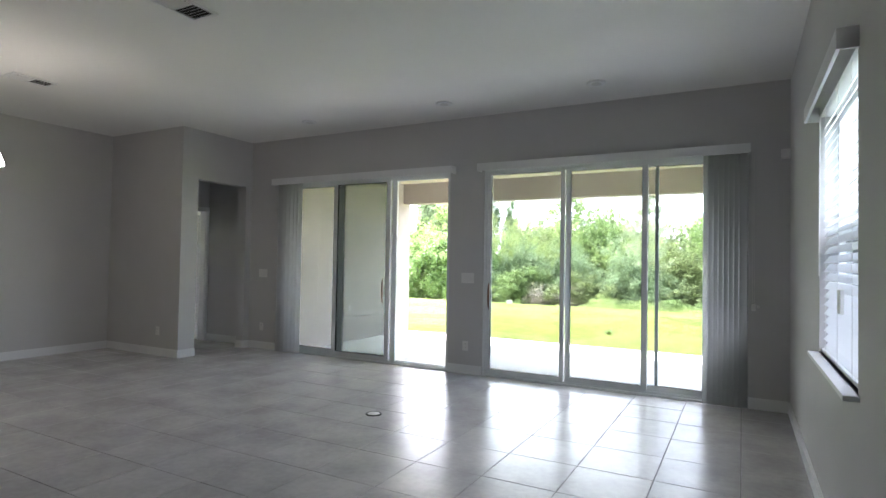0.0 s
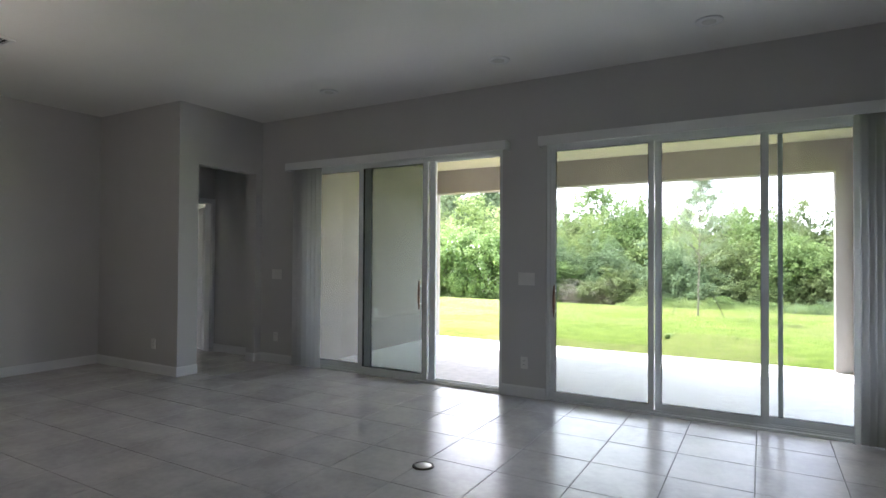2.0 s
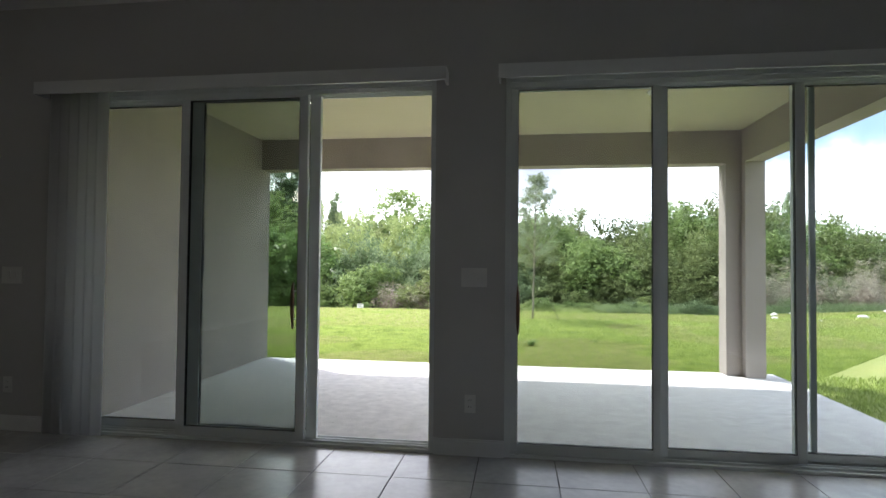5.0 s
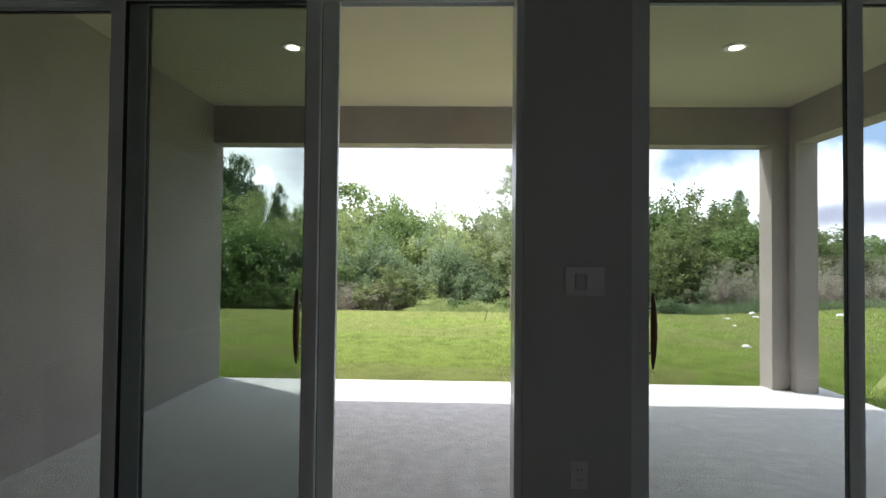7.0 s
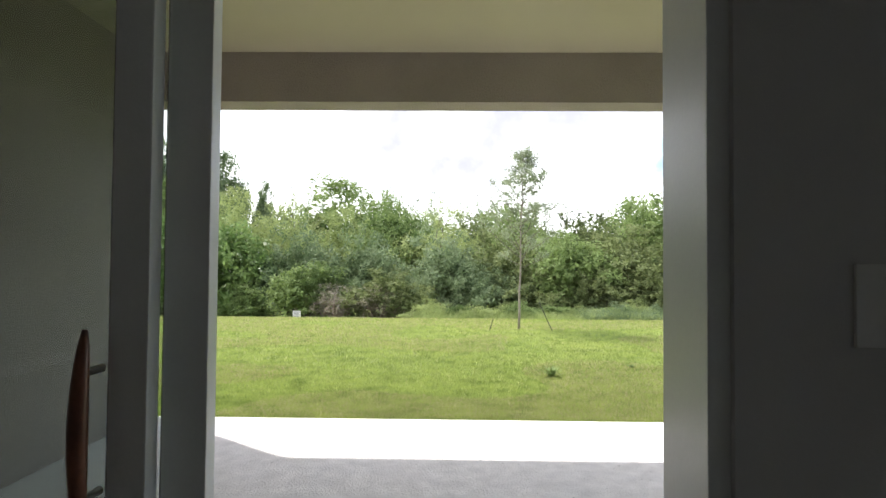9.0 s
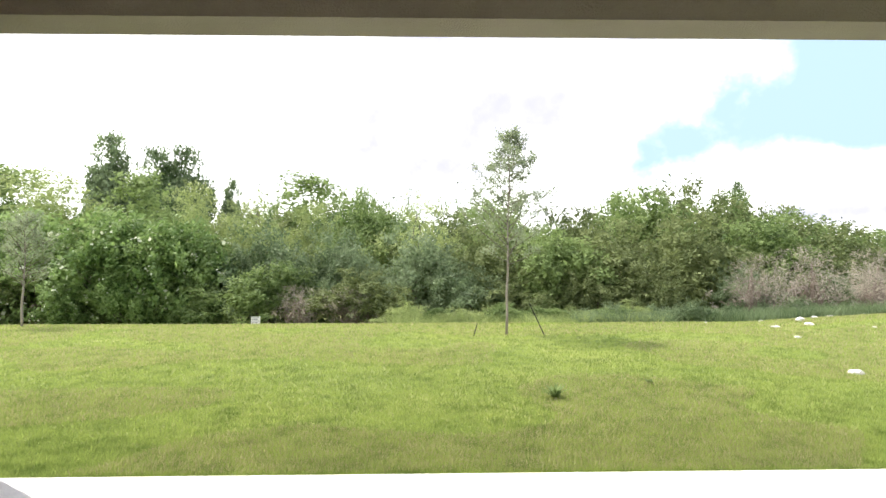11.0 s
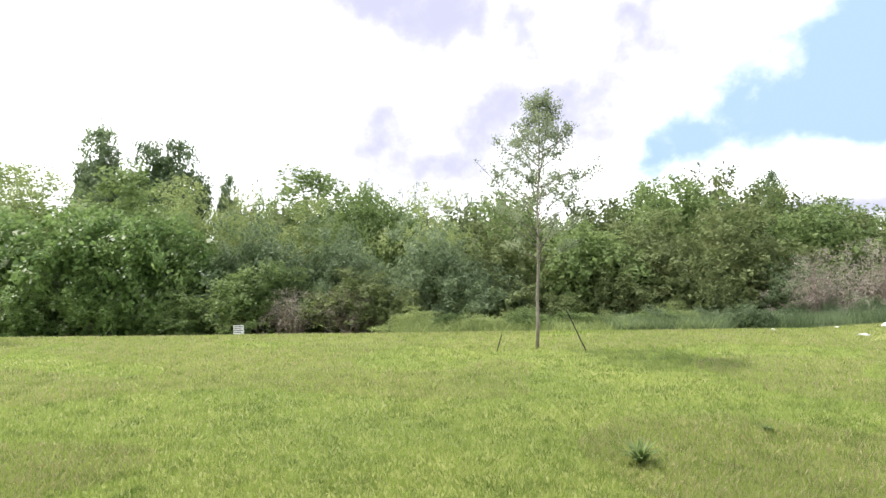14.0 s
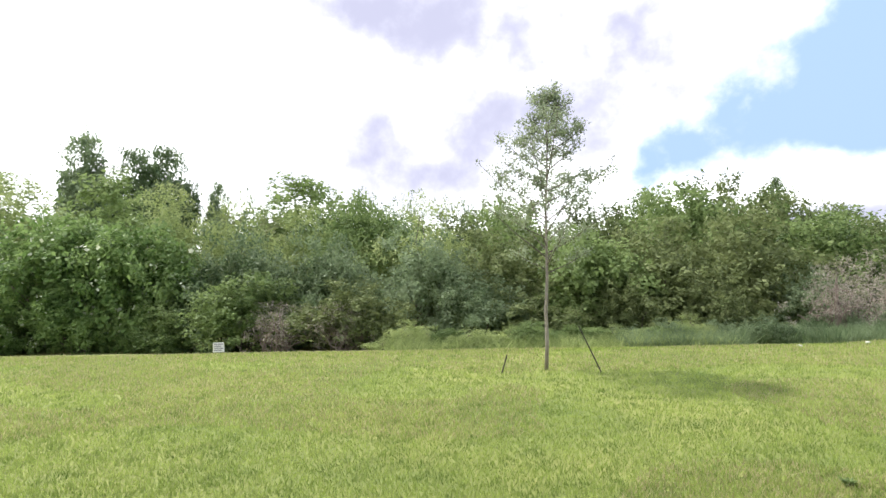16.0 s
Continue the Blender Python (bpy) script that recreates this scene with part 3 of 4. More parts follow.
# ---- ground ----
def ground_z(x, y):
    """Lawn: nearly level to a low crest, then falling to the thicket's foot."""
    z = -0.15 + 0.11 * min(max((y - 4.0) / 6.0, 0), 1)
    if y > 11.6:
        z -= 0.12 * min(y - 11.6, 4.0)
    if x > 5.5 and y > 7:
        z += 0.22 * min((x - 5.5) / 4, 1) * min((y - 7) / 4, 1)
    z += 0.016 * noise.noise(Vector((x * 0.45, y * 0.45, 0.3))) * min(max((y - 4.2) / 2, 0), 1)
    return z


def ground_sheet():
    xs = [-2500, -600, -150, -60] + [-30 + 0.6 * i for i in range(101)] + [60, 150, 600, 2500]
    ys = [-2500, -300, -60, -20] + [-12 + 0.6 * i for i in range(72)] + [60, 150, 600, 2500]
    verts, faces = [], []
    for yy in ys:
        for xx in xs:
            inside = -9.2 < xx < 3.3 and -9.4 < yy < 3.8
            verts.append((xx, yy, -0.45 if inside else ground_z(xx, yy)))
    n = len(xs)
    for j in range(len(ys) - 1):
        for i in range(n - 1):
            faces.append((j * n + i, j * n + i + 1, (j + 1) * n + i + 1, (j + 1) * n + i))
    me = bpy.data.meshes.new("ground")
    me.from_pydata(verts, [], faces)
    me.materials.append(LAWN)
    for p in me.polygons:
        p.use_smooth = True
    return tagged(new("ground", me), "mown green lawn with tan patches sloping to a thicket", "lawn", kind="structure")


ground_sheet()
# a strip of lawn tucked against the slab's two edges
structure("lawn_edge", boxes((-9.3, 3.66, SLAB_EDGE, 4.26, -0.5, -0.146), (3.262, 3.66, -9.0, WT, -0.5, -0.147), (3.2, 3.66, WT, SLAB_EDGE, -0.5, -0.147)), LAWN, "lawn meeting the concrete slab", "lawn")


def blades(name, count, x_range, y_range, height, mat, label, seed, near=3.0, patch=None, lean=0.5):
    """A sward of single blades, denser towards the house."""
    rng = np.random.default_rng(seed)
    d0, d1 = y_range[0] - near, y_range[1] - near
    u = rng.random(count)
    y = near + d0 * (d1 / d0) ** u
    x = np.clip(-0.6 + (2 * rng.random(count) - 1) * (0.95 * (y - near) + 3.5), *x_range) if near == 3.0 and y_range[0] < 6 else x_range[0] + (x_range[1] - x_range[0]) * rng.random(count)
    keep = np.ones(count, bool)
    if patch is not None:
        keep = np.array([noise.noise(Vector((a * 0.5, b * 0.8, 4.0))) > patch - 0.10 * max(b - 8.0, 0) for a, b in zip(x, y)])
    x, y = x[keep], y[keep]
    n = len(x)
    z = np.array([max(ground_z(a, b), -0.146) if b < 4.3 else ground_z(a, b) for a, b in zip(x, y)])
    h = height * (0.4 + rng.random(n)) * (0.8 + 0.03 * (y - near))
    w = (0.0030 + 0.0036 * rng.random(n)) * (0.5 + 0.14 * (y - near))
    a = rng.random(n) * 2 * np.pi
    lx, ly = rng.normal(0, lean, n) * h, rng.normal(0, lean, n) * h
    co = np.empty((n, 3, 3))
    co[:, 0] = np.stack([x - np.cos(a) * w, y - np.sin(a) * w, z - 0.01], 1)
    co[:, 1] = np.stack([x + np.cos(a) * w, y + np.sin(a) * w, z - 0.01], 1)
    co[:, 2] = np.stack([x + lx, y + ly, z + h], 1)
    me = bpy.data.meshes.new(name)
    me.from_pydata(co.reshape(-1, 3).tolist(), [], np.arange(3 * n).reshape(-1, 3).tolist())
    me.materials.append(mat)
    return tagged(new(name, me), label, "grass", kind="stuff")


blades("grass", 700000, (-13, 12), (3.89, 12.5), 0.030, BLADE, "short green mown lawn grass", 3)
blades("dry_grass", 280000, (-13, 12), (4.0, 12.8), 0.036, STRAW, "straw-coloured patches in the lawn", 4, patch=0.02)
blades("side_grass", 32000, (3.22, 7.0), (-1.0, 4.0), 0.05, BLADE, "green grass beside the patio slab", 5, near=-5.0)
blades("tall_weeds", 30000, (2.2, 13.0), (12.3, 14.6), 0.24, LEAF_GREY, "tall grey-green weeds along the lawn's far edge", 6, near=3.0, patch=0.22, lean=0.5)
blades("low_weeds", 5000, (-1.8, 4.0), (12.3, 13.6), 0.20, LEAF_LIME, "bright green low weeds before the thicket", 7, near=3.0, patch=0.2, lean=0.9)


# ---- trees and shrubs ----
def leaf_mesh(name, lobes, count, size, mat, seed, shell=0.55, slim=0.45, upward=0.0, per_spray=26):
    """Leaves in sprays: each spray is a loose tuft of leaves set on the outer part of one of the lobes (centre, radii)."""
    rng = np.random.default_rng(seed)
    areas = np.array([l[1][0] * l[1][2] for l in lobes])
    sprays = max(count // per_spray, 1)
    pick = rng.choice(len(lobes), sprays, p=areas / areas.sum())
    c = np.array([l[0] for l in lobes])[pick]
    r = np.array([l[1] for l in lobes])[pick]
    d = rng.normal(size=(sprays, 3)) + np.array([0, 0, 0.35])
    d /= np.linalg.norm(d, axis=1)[:, None]
    rad = 1.0 - shell * rng.random(sprays) ** 2.0 + 0.10 * rng.normal(size=sprays)
    p0 = c + d * r * rad[:, None]
    grow_dir = d + 0.5 * rng.normal(size=(sprays, 3)) + np.array([0, 0, 0.25 + upward])
    grow_dir /= np.linalg.norm(grow_dir, axis=1)[:, None]
    # leaves along and around each spray's axis
    k = np.repeat(np.arange(sprays), per_spray)
    n = len(k)
    reach = size * (1.4 + 2.4 * rng.random(sprays))
    along = rng.random(n)
    p = p0[k] + grow_dir[k] * ((along - 0.35) * reach[k])[:, None] + rng.normal(size=(n, 3)) * (size * (0.95 - 0.45 * along))[:, None]
    p[:, 2] = np.maximum(p[:, 2], 0.02 + 0.1 * rng.random(n))
    s = size * (0.55 + 0.8 * rng.random(n))
    face = 0.75 * grow_dir[k] + 0.55 * rng.normal(size=(n, 3)) + np.array([0, 0, 0.45])
    axis = rng.normal(size=(n, 3)) + 0.6 * grow_dir[k]
    axis -= face * ((axis * face).sum(1) / (face * face).sum(1))[:, None] * 0.9
    axis /= np.linalg.norm(axis, axis=1)[:, None]
    other = np.cross(axis, face)
    other /= np.linalg.norm(other, axis=1)[:, None]
    a, b = axis * (s / 2)[:, None], other * (s * slim / 2)[:, None]
    co = np.stack([p - a, p + b, p + a, p - b], 1).reshape(-1, 3)
    me = bpy.data.meshes.new(name)
    me.from_pydata(co.tolist(), [], np.arange(4 * n).reshape(-1, 4).tolist())
    me.materials.append(mat)
    return me


def make_lobes(rng, width, height, n, low=0.25):
    out = []
    for i in range(n):
        a = rng.random() * 2 * math.pi
        q = math.sqrt(rng.random()) * width * 0.36
        top = 1 - 0.42 * (q / (width * 0.36)) ** 2
        z = height * (low + (top * 0.86 - low) * rng.random())
        k = width * (0.10 + 0.10 * rng.random())
        out.append(((q * math.cos(a), q * math.sin(a), z), (k * 1.1, k * 1.1, k * (0.75 + 0.4 * rng.random()))))
    out.append(((0, 0, height * 0.84), (width * 0.25, width * 0.25, height * 0.14)))
    return out


def plant(name, width, height, leaves, size, mat, seed, label, category, lobes_n=12, low=0.2, stems=4, slim=0.6, blossom=0, upward=0.0, bark=BARK):
    """A shrub or tree of unit form, with its stems and a leafy crown of uneven lobes."""
    rng = random.Random(seed)
    lobes = make_lobes(rng, width, height, lobes_n, low)
    ob = empty(name, (0, 0, 0), label, category, "thicket plants")
    bm = bmesh.new()
    for i in range(stems):
        tgt = Vector(rng.choice(lobes)[0]) if stems > 1 else Vector((0, 0, height * 0.8))
        foot = Vector((rng.uniform(-0.12, 0.12) * width * (stems > 1), rng.uniform(-0.12, 0.12) * width * (stems > 1), -0.1))
        pts = [foot.lerp(tgt, k / 5) + Vector((rng.uniform(-1, 1), rng.uniform(-1, 1), 0)) * 0.025 * width * (0 < k < 5) for k in range(6)]
        r0 = 0.016 * height * rng.uniform(0.5, 1.0)
        tube(bm, pts, [r0 * (1 - 0.15 * k) for k in range(6)], 6)
        for k in (2, 3, 4):
            t2 = pts[k].lerp(Vector(rng.choice(lobes)[0]), 0.7)
            tube(bm, [pts[k], pts[k].lerp(t2, 0.5) + Vector((0, 0, 0.05 * height)), t2], [r0 * 0.45, r0 * 0.3, r0 * 0.1], 5)
    part("trunk", bm, bark, ob, "", True)
    crown = new("crown", leaf_mesh("crown", lobes, leaves, size, mat, seed, 0.6, slim, upward))
    crown.parent = ob
    if blossom:
        bl = new("blossom", leaf_mesh("blossom", [(c, tuple(q * 1.04 for q in r)) for c, r in lobes], blossom * 4, 0.10, BLOSSOM, seed + 50, 0.1, 1.0, per_spray=4))
        bl.parent = ob
        bl["label"] = "flat cream flower heads"
    return ob


KINDS = {
    "mid": plant("shrub", 3.6, 3.0, 19000, 0.112, LEAF_MID, 11, "dense mid-green broadleaf shrub in the thicket", "shrub", 26, 0.12, 5),
    "elder": plant("shrub", 3.6, 2.8, 19000, 0.122, LEAF_BRIGHT, 12, "bright green shrub dotted with cream flower heads", "shrub", 26, 0.12, 5, blossom=80),
    "lime": plant("shrub", 3.6, 3.2, 19000, 0.10, LEAF_LIME, 13, "yellow-green willow-like shrub in the thicket", "shrub", 24, 0.15, 5, 0.3),
    "grey": plant("shrub", 3.8, 2.8, 19000, 0.10, LEAF_GREY, 14, "grey-green silvery shrub at the thicket's edge", "shrub", 28, 0.12, 6, 0.5),
    "dark": plant("shrub", 3.8, 3.2, 19000, 0.112, LEAF_DARK, 15, "dark green dense shrub in the thicket", "shrub", 26, 0.12, 5),
    "dry": plant("dry_shrub", 3.0, 1.6, 3600, 0.09, LEAF_DRY, 16, "dry grey-brown brush beside the lawn", "shrub", 12, 0.25, 34, 0.18, upward=1.2, bark=TWIG),
    "tall": plant("tree", 4.0, 7.0, 22000, 0.175, LEAF_GREY, 17, "tall grey-green tree rising above the thicket", "tree", 34, 0.3, 3),
    "round": plant("tree", 5.0, 5.5, 24000, 0.15, LEAF_MID, 18, "rounded green tree behind the thicket", "tree", 34, 0.2, 3),
    "pale": plant("tree", 4.6, 5.5, 26000, 0.125, LEAF_LIME, 19, "pale yellow-green rounded tree behind the shrubs", "tree", 30, 0.2, 3, 0.35),
}
SIZE = {"mid": (3.6, 3.0), "elder": (3.6, 2.8), "lime": (3.6, 3.2), "grey": (3.8, 2.8), "dark": (3.8, 3.2), "dry": (3.0, 1.6), "tall": (4.0, 7.0), "round": (5.0, 5.5), "pale": (4.6, 5.5)}
used = set()


def grow(kind, x, y, width, top, turn=None):
    """Stand one plant of the kind at x, y, with its crown as wide as width and up to the level top."""
    z = ground_z(x, y)
    w, h = SIZE[kind]
    turn = random.uniform(0, 360) if turn is None else turn
    m = pose(x, y, z, 0, 0, turn)
    ob = KINDS[kind]
    sx, sz = width / w, (top - z) / h / 0.99
    if kind not in used:
        used.add(kind)
        ob.scale = (sx, sx, sz)
        ob.matrix_basis = m @ Matrix.Diagonal((sx, sx, sz, 1))
        return ob
    got = copy_thing(ob, m)
    got.scale = (sx, sx, sz)
    return got


# skyline trees, far to near: kind, x, y, width, top
FAR = (("tall", -17.2, 29.0, 3.0, 7.9), ("tall", -14.9, 29.2, 3.2, 7.2), ("tall", -13.4, 29.0, 3.2, 7.2), ("tall", -11.4, 30.0, 1.6, 5.7), ("round", -7.1, 29.0, 7.0, 5.7), ("grey", -9.6, 30.0, 2.8, 5.1),
       ("mid", -4.3, 29.0, 3.2, 5.0), ("grey", -2.2, 28.0, 3.6, 4.6), ("grey", 0.2, 28.5, 3.6, 4.5), ("dark", 3.0, 29.0, 4.6, 4.4), ("round", -21.0, 27.0, 8.0, 5.8))
HILL = (("dark", 5.4, 24.0, 3.4, 3.3), ("mid", 7.4, 24.3, 3.6, 4.2), ("dark", 10.0, 24.6, 4.6, 4.75), ("mid", 12.4, 24.8, 3.8, 4.3), ("dark", 14.6, 25.0, 3.8, 3.7),
        ("tall", 13.4, 26.0, 1.3, 5.0), ("dark", 16.9, 25.0, 4.0, 3.0), ("mid", 20.0, 26.0, 5.0, 2.7), ("dark", 24.5, 28.0, 6.0, 2.8), ("round", 30.5, 31.0, 7.0, 2.7), ("dark", 37.0, 33.0, 8.0, 2.7))
MIDDLE = (("pale", -15.6, 22.0, 6.4, 4.7), ("round", -12.2, 22.5, 5.2, 4.7), ("pale", -9.5, 21.0, 3.4, 4.1), ("lime", -7.4, 21.5, 3.6, 3.8), ("pale", -5.4, 22.0, 3.8, 3.5),
          ("mid", -3.2, 21.0, 3.6, 3.5), ("lime", -1.4, 20.5, 4.4, 3.6), ("mid", 1.2, 21.0, 4.0, 3.4), ("dark", 3.8, 20.0, 4.2, 3.1), ("mid", 6.6, 20.5, 4.6, 3.8),
          ("dark", 9.4, 20.5, 4.6, 3.6), ("mid", 12.2, 21.0, 4.8, 3.1), ("dark", 15.0, 22.0, 5.0, 2.6))
EDGE = (("elder", -15.6, 17.6, 4.2, 2.6), ("elder", -12.7, 17.2, 4.0, 2.7), ("elder", -10.0, 16.8, 3.8, 2.7), ("elder", -7.9, 16.6, 3.2, 2.4), ("grey", -5.7, 16.4, 3.4, 2.5),
        ("grey", -3.7, 16.3, 3.0, 2.4), ("grey", -1.5, 16.5, 3.8, 2.4), ("dark", 0.6, 16.8, 3.6, 2.2), ("mid", 2.6, 16.6, 3.4, 2.2), ("dark", 4.6, 17.0, 3.6, 2.4),
        ("dark", 6.8, 17.2, 3.8, 2.6), ("mid", 9.0, 17.6, 3.8, 2.5), ("dark", 11.6, 18.4, 4.2, 2.4))
for kind, x, y, w, top in FAR + HILL + MIDDLE + EDGE:
    grow(kind, x, y, w, top)
rng_fill = random.Random(5)
for i in range(16):
    x = -17 + 2.05 * i
    grow(rng_fill.choice(("mid", "elder", "dark") if x < -4 else ("grey", "dark", "mid")), x + rng_fill.uniform(-0.5, 0.5), 15.3 + 0.05 * abs(x) + rng_fill.uniform(-0.3, 0.3),
         rng_fill.uniform(2.0, 2.8), rng_fill.uniform(0.6, 1.3))
for x in (-22.0, -18.5, -8.2, -2.4, 0.6, 6.2, 10.0, 14.2, 18.6, 23.5):
    grow(rng_fill.choice(("mid", "dark", "lime")), x, 24 + 0.06 * abs(x), 5.4, min(rng_fill.uniform(2.8, 3.6), 2.6 if x > 15 else 9))
for i in range(9):
    x = 2.6 + 0.65 * i
    grow("grey", x, 13.5 + rng_fill.uniform(-0.3, 0.4), rng_fill.uniform(0.9, 1.5), ground_z(x, 13.5) + rng_fill.uniform(0.35, 0.65))
for i in range(16):
    x = -1.9 + 0.38 * i
    grow(rng_fill.choice(("lime", "lime", "mid")), x, 13.2 + rng_fill.uniform(-0.4, 0.4), rng_fill.uniform(0.6, 1.1), ground_z(x, 13.3) + rng_fill.uniform(0.25, 0.6))
for x, y, w, top in ((6.9, 13.9, 2.2, 1.25), (8.6, 14.2, 2.6, 1.45), (10.6, 14.6, 2.8, 1.4), (12.8, 15.2, 3.0, 1.5), (9.6, 13.3, 2.0, 0.95), (12.0, 13.8, 2.4, 1.05), (15.2, 15.8, 3.2, 1.5), (-4.2, 14.7, 2.2, 0.55), (-2.9, 14.9, 2.0, 0.5)):
    grow("dry", x, y, w, top)


def young_tree(x, y, height, seed, leaves, crown_w, lean, label, first):
    """A slender staked sapling: thin leaning trunk, fine limbs and an open, sparse crown."""
    rng = random.Random(seed)
    ob = empty("young_tree", (0, 0, 0), label, "tree", "planted saplings")
    bm = bmesh.new()
    pts = [Vector((lean * (k / 9) ** 1.2 + rng.uniform(-0.012, 0.012), rng.uniform(-0.012, 0.012), -0.05 + (height + 0.02) * k / 9)) for k in range(10)]
    tube(bm, pts, [0.025 * (1 - 0.092 * k) for k in range(10)], 8)
    part("trunk", bm, PALEBARK, ob, "thin pale trunk", True)
    bm = bmesh.new()
    tips = []
    for i in range(46):
        f = first + (0.97 - first) * i / 45
        k = f * 9
        base = pts[int(k)].lerp(pts[min(int(k) + 1, 9)], k - int(k))
        a = i * 2.4 + rng.uniform(-0.4, 0.4)
        g = (f - first) / (1 - first)
        reach = crown_w * 0.5 * (0.35 + 0.65 * math.sin(math.pi * min(0.2 + g * 0.75, 1))) * rng.uniform(0.55, 1.12) * (1.0 - 0.75 * g ** 1.6)
        tip = base + Vector((math.cos(a) * reach, math.sin(a) * reach, reach * rng.uniform(0.45, 1.05)))
        mid = base.lerp(tip, 0.5) + Vector((0, 0, -0.04 * reach))
        tube(bm, [base, mid, tip], [0.008, 0.005, 0.002], 5)
        tips += [(base, mid, tip)]
        for j in range(3):
            s0 = mid.lerp(tip, rng.uniform(0, 0.8))
            s1 = s0 + Vector((rng.uniform(-1, 1), rng.uniform(-1, 1), rng.uniform(-0.2, 0.9))) * 0.16
            tube(bm, [s0, s1], [0.003, 0.0015], 4)
            tips += [(s0, s0.lerp(s1, 0.5), s1)]
    part("branching", bm, BARK, ob)
    nr = np.random.default_rng(seed)
    pos = []
    for i in range(leaves):
        b, m2, t = tips[int(nr.integers(len(tips)))]
        u = nr.random() ** 0.6
        p = b.lerp(m2, u * 2) if u < 0.5 else m2.lerp(t, u * 2 - 1)
        pos.append(tuple(p + Vector(nr.normal(0, 0.036, 3).tolist())))
    p = np.array(pos)
    s = 0.042 * (0.6 + 0.8 * nr.random(leaves))
    axis = nr.normal(size=(leaves, 3))
    axis /= np.linalg.norm(axis, axis=1)[:, None]
    other = np.cross(axis, nr.normal(size=(leaves, 3)))
    other /= np.linalg.norm(other, axis=1)[:, None]
    a, b = axis * (s / 2)[:, None], other * (s * 0.22)[:, None]
    me = bpy.data.meshes.new("crown")
    me.from_pydata(np.stack([p - a, p + b, p + a, p - b], 1).reshape(-1, 3).tolist(), [], np.arange(4 * leaves).reshape(-1, 4).tolist())
    me.materials.append(LEAF_SILVER)
    cr = new("crown", me)
    cr.parent = ob
    cr["label"] = "sparse grey-green leaves"
    ob.location = (x, y, ground_z(x, y))
    return ob


young_tree(0.37, 9.95, 3.50, 21, 10500, 2.0, 0.07, "slender staked sapling with sparse grey-green leaves on the lawn", 0.35)
young_tree(-8.75, 11.4, 2.15, 22, 4500, 1.5, 0.05, "small planted sapling at the lawn's far corner", 0.36)


def stake(x0, y0, x1, y1, z1):
    bm = bmesh.new()
    a, b = Vector((x0, y0, ground_z(x0, y0) - 0.03)), Vector((x1, y1, z1))
    tube(bm, [a, a.lerp(b, 0.5), b], [0.009, 0.008, 0.007], 6)
    return tagged(mesh_object("tree_stake", bm, STRAP), "thin dark stake leaning beside the sapling", "stake", "sapling stakes")


stake(-0.22, 9.75, -0.14, 9.78, 0.17)
stake(0.98, 9.7, 0.72, 9.75, 0.50)

# notice board low in front of the thicket
o = empty("notice_sign", (0, 0, 0), "small white notice sign on a stake before the thicket", "sign")
part("board", boxes((-0.10, 0.10, -0.004, 0.004, 0.02, 0.19), bevel=0.002), SIGNWHITE, o)
part("lettering", boxes(*[(-0.08, 0.08 - 0.03 * (k % 2), -0.0065, -0.0045, 0.155 - 0.035 * k, 0.17 - 0.035 * k) for k in range(4)]), INK, o)
part("post", boxes((-0.012, 0.012, 0.0045, 0.02, -0.1, 0.18)), STEEL, o)
o.location = (-4.8, 13.0, ground_z(-4.8, 13.0) + 0.02)


def rubble(x, y, size, seed):
    bm = bmesh.new()
    bmesh.ops.create_icosphere(bm, subdivisions=2, radius=1.0)
    for v in bm.verts:
        q = 1 + 0.5 * noise.noise(v.co * 1.3 + Vector((seed * 7.1, 0, 0))) + 0.2 * noise.noise(v.co * 3.1 + Vector((0, seed * 3.3, 0)))
        v.co = Vector((v.co.x * size * q, v.co.y * size * 0.7 * q, v.co.z * size * 0.42 * q))
    ob = mesh_object("stone", bm, ROCK)
    ob.matrix_basis = pose(x, y, ground_z(x, y) + 0.15 * size, 0, 0, seed * 57)
    return tagged(ob, "pale broken limestone lump on the grass", "stone", "scattered stones")


for i, (x, y, s) in enumerate(((6.45, 11.5, 0.13), (6.2, 10.87, 0.10), (5.5, 10.8, 0.08), (7.1, 12.0, 0.11), (3.85, 6.7, 0.09), (5.0, 9.4, 0.06), (8.3, 12.7, 0.16), (8.7, 12.6, 0.12), (7.7, 12.4, 0.10), (5.9, 11.9, 0.07), (4.6, 11.6, 0.05), (8.0, 10.6, 0.12), (9.0, 11.4, 0.10), (6.9, 10.2, 0.05))):
    rubble(x, y, s, i + 1)


def weed_clump(x, y, size, seed):
    rng = random.Random(seed)
    bm = bmesh.new()
    for i in range(70):
        a, r = rng.uniform(0, 6.28), rng.uniform(0.2, 1.0) * size
        tip = Vector((math.cos(a) * r, math.sin(a) * r, size * rng.uniform(0.3, 0.8)))
        side = Vector((-math.sin(a), math.cos(a), 0)) * 0.008
        mid = tip * 0.5 + Vector((0, 0, 0.12 * size))
        v = [bm.verts.new(q) for q in (-side, side, mid + side * 1.4, mid - side * 1.4, tip)]
        bm.faces.new(v[:4])
        bm.faces.new((v[3], v[2], v[4]))
    ob = mesh_object("weed_clump", bm, LEAF_MID)
    ob.location = (x, y, ground_z(x, y))
    return tagged(ob, "dark green weed tuft standing out of the lawn", "weed", "lawn weeds")


weed_clump(0.24, 5.75, 0.17, 1)
weed_clump(1.35, 6.3, 0.06, 2)


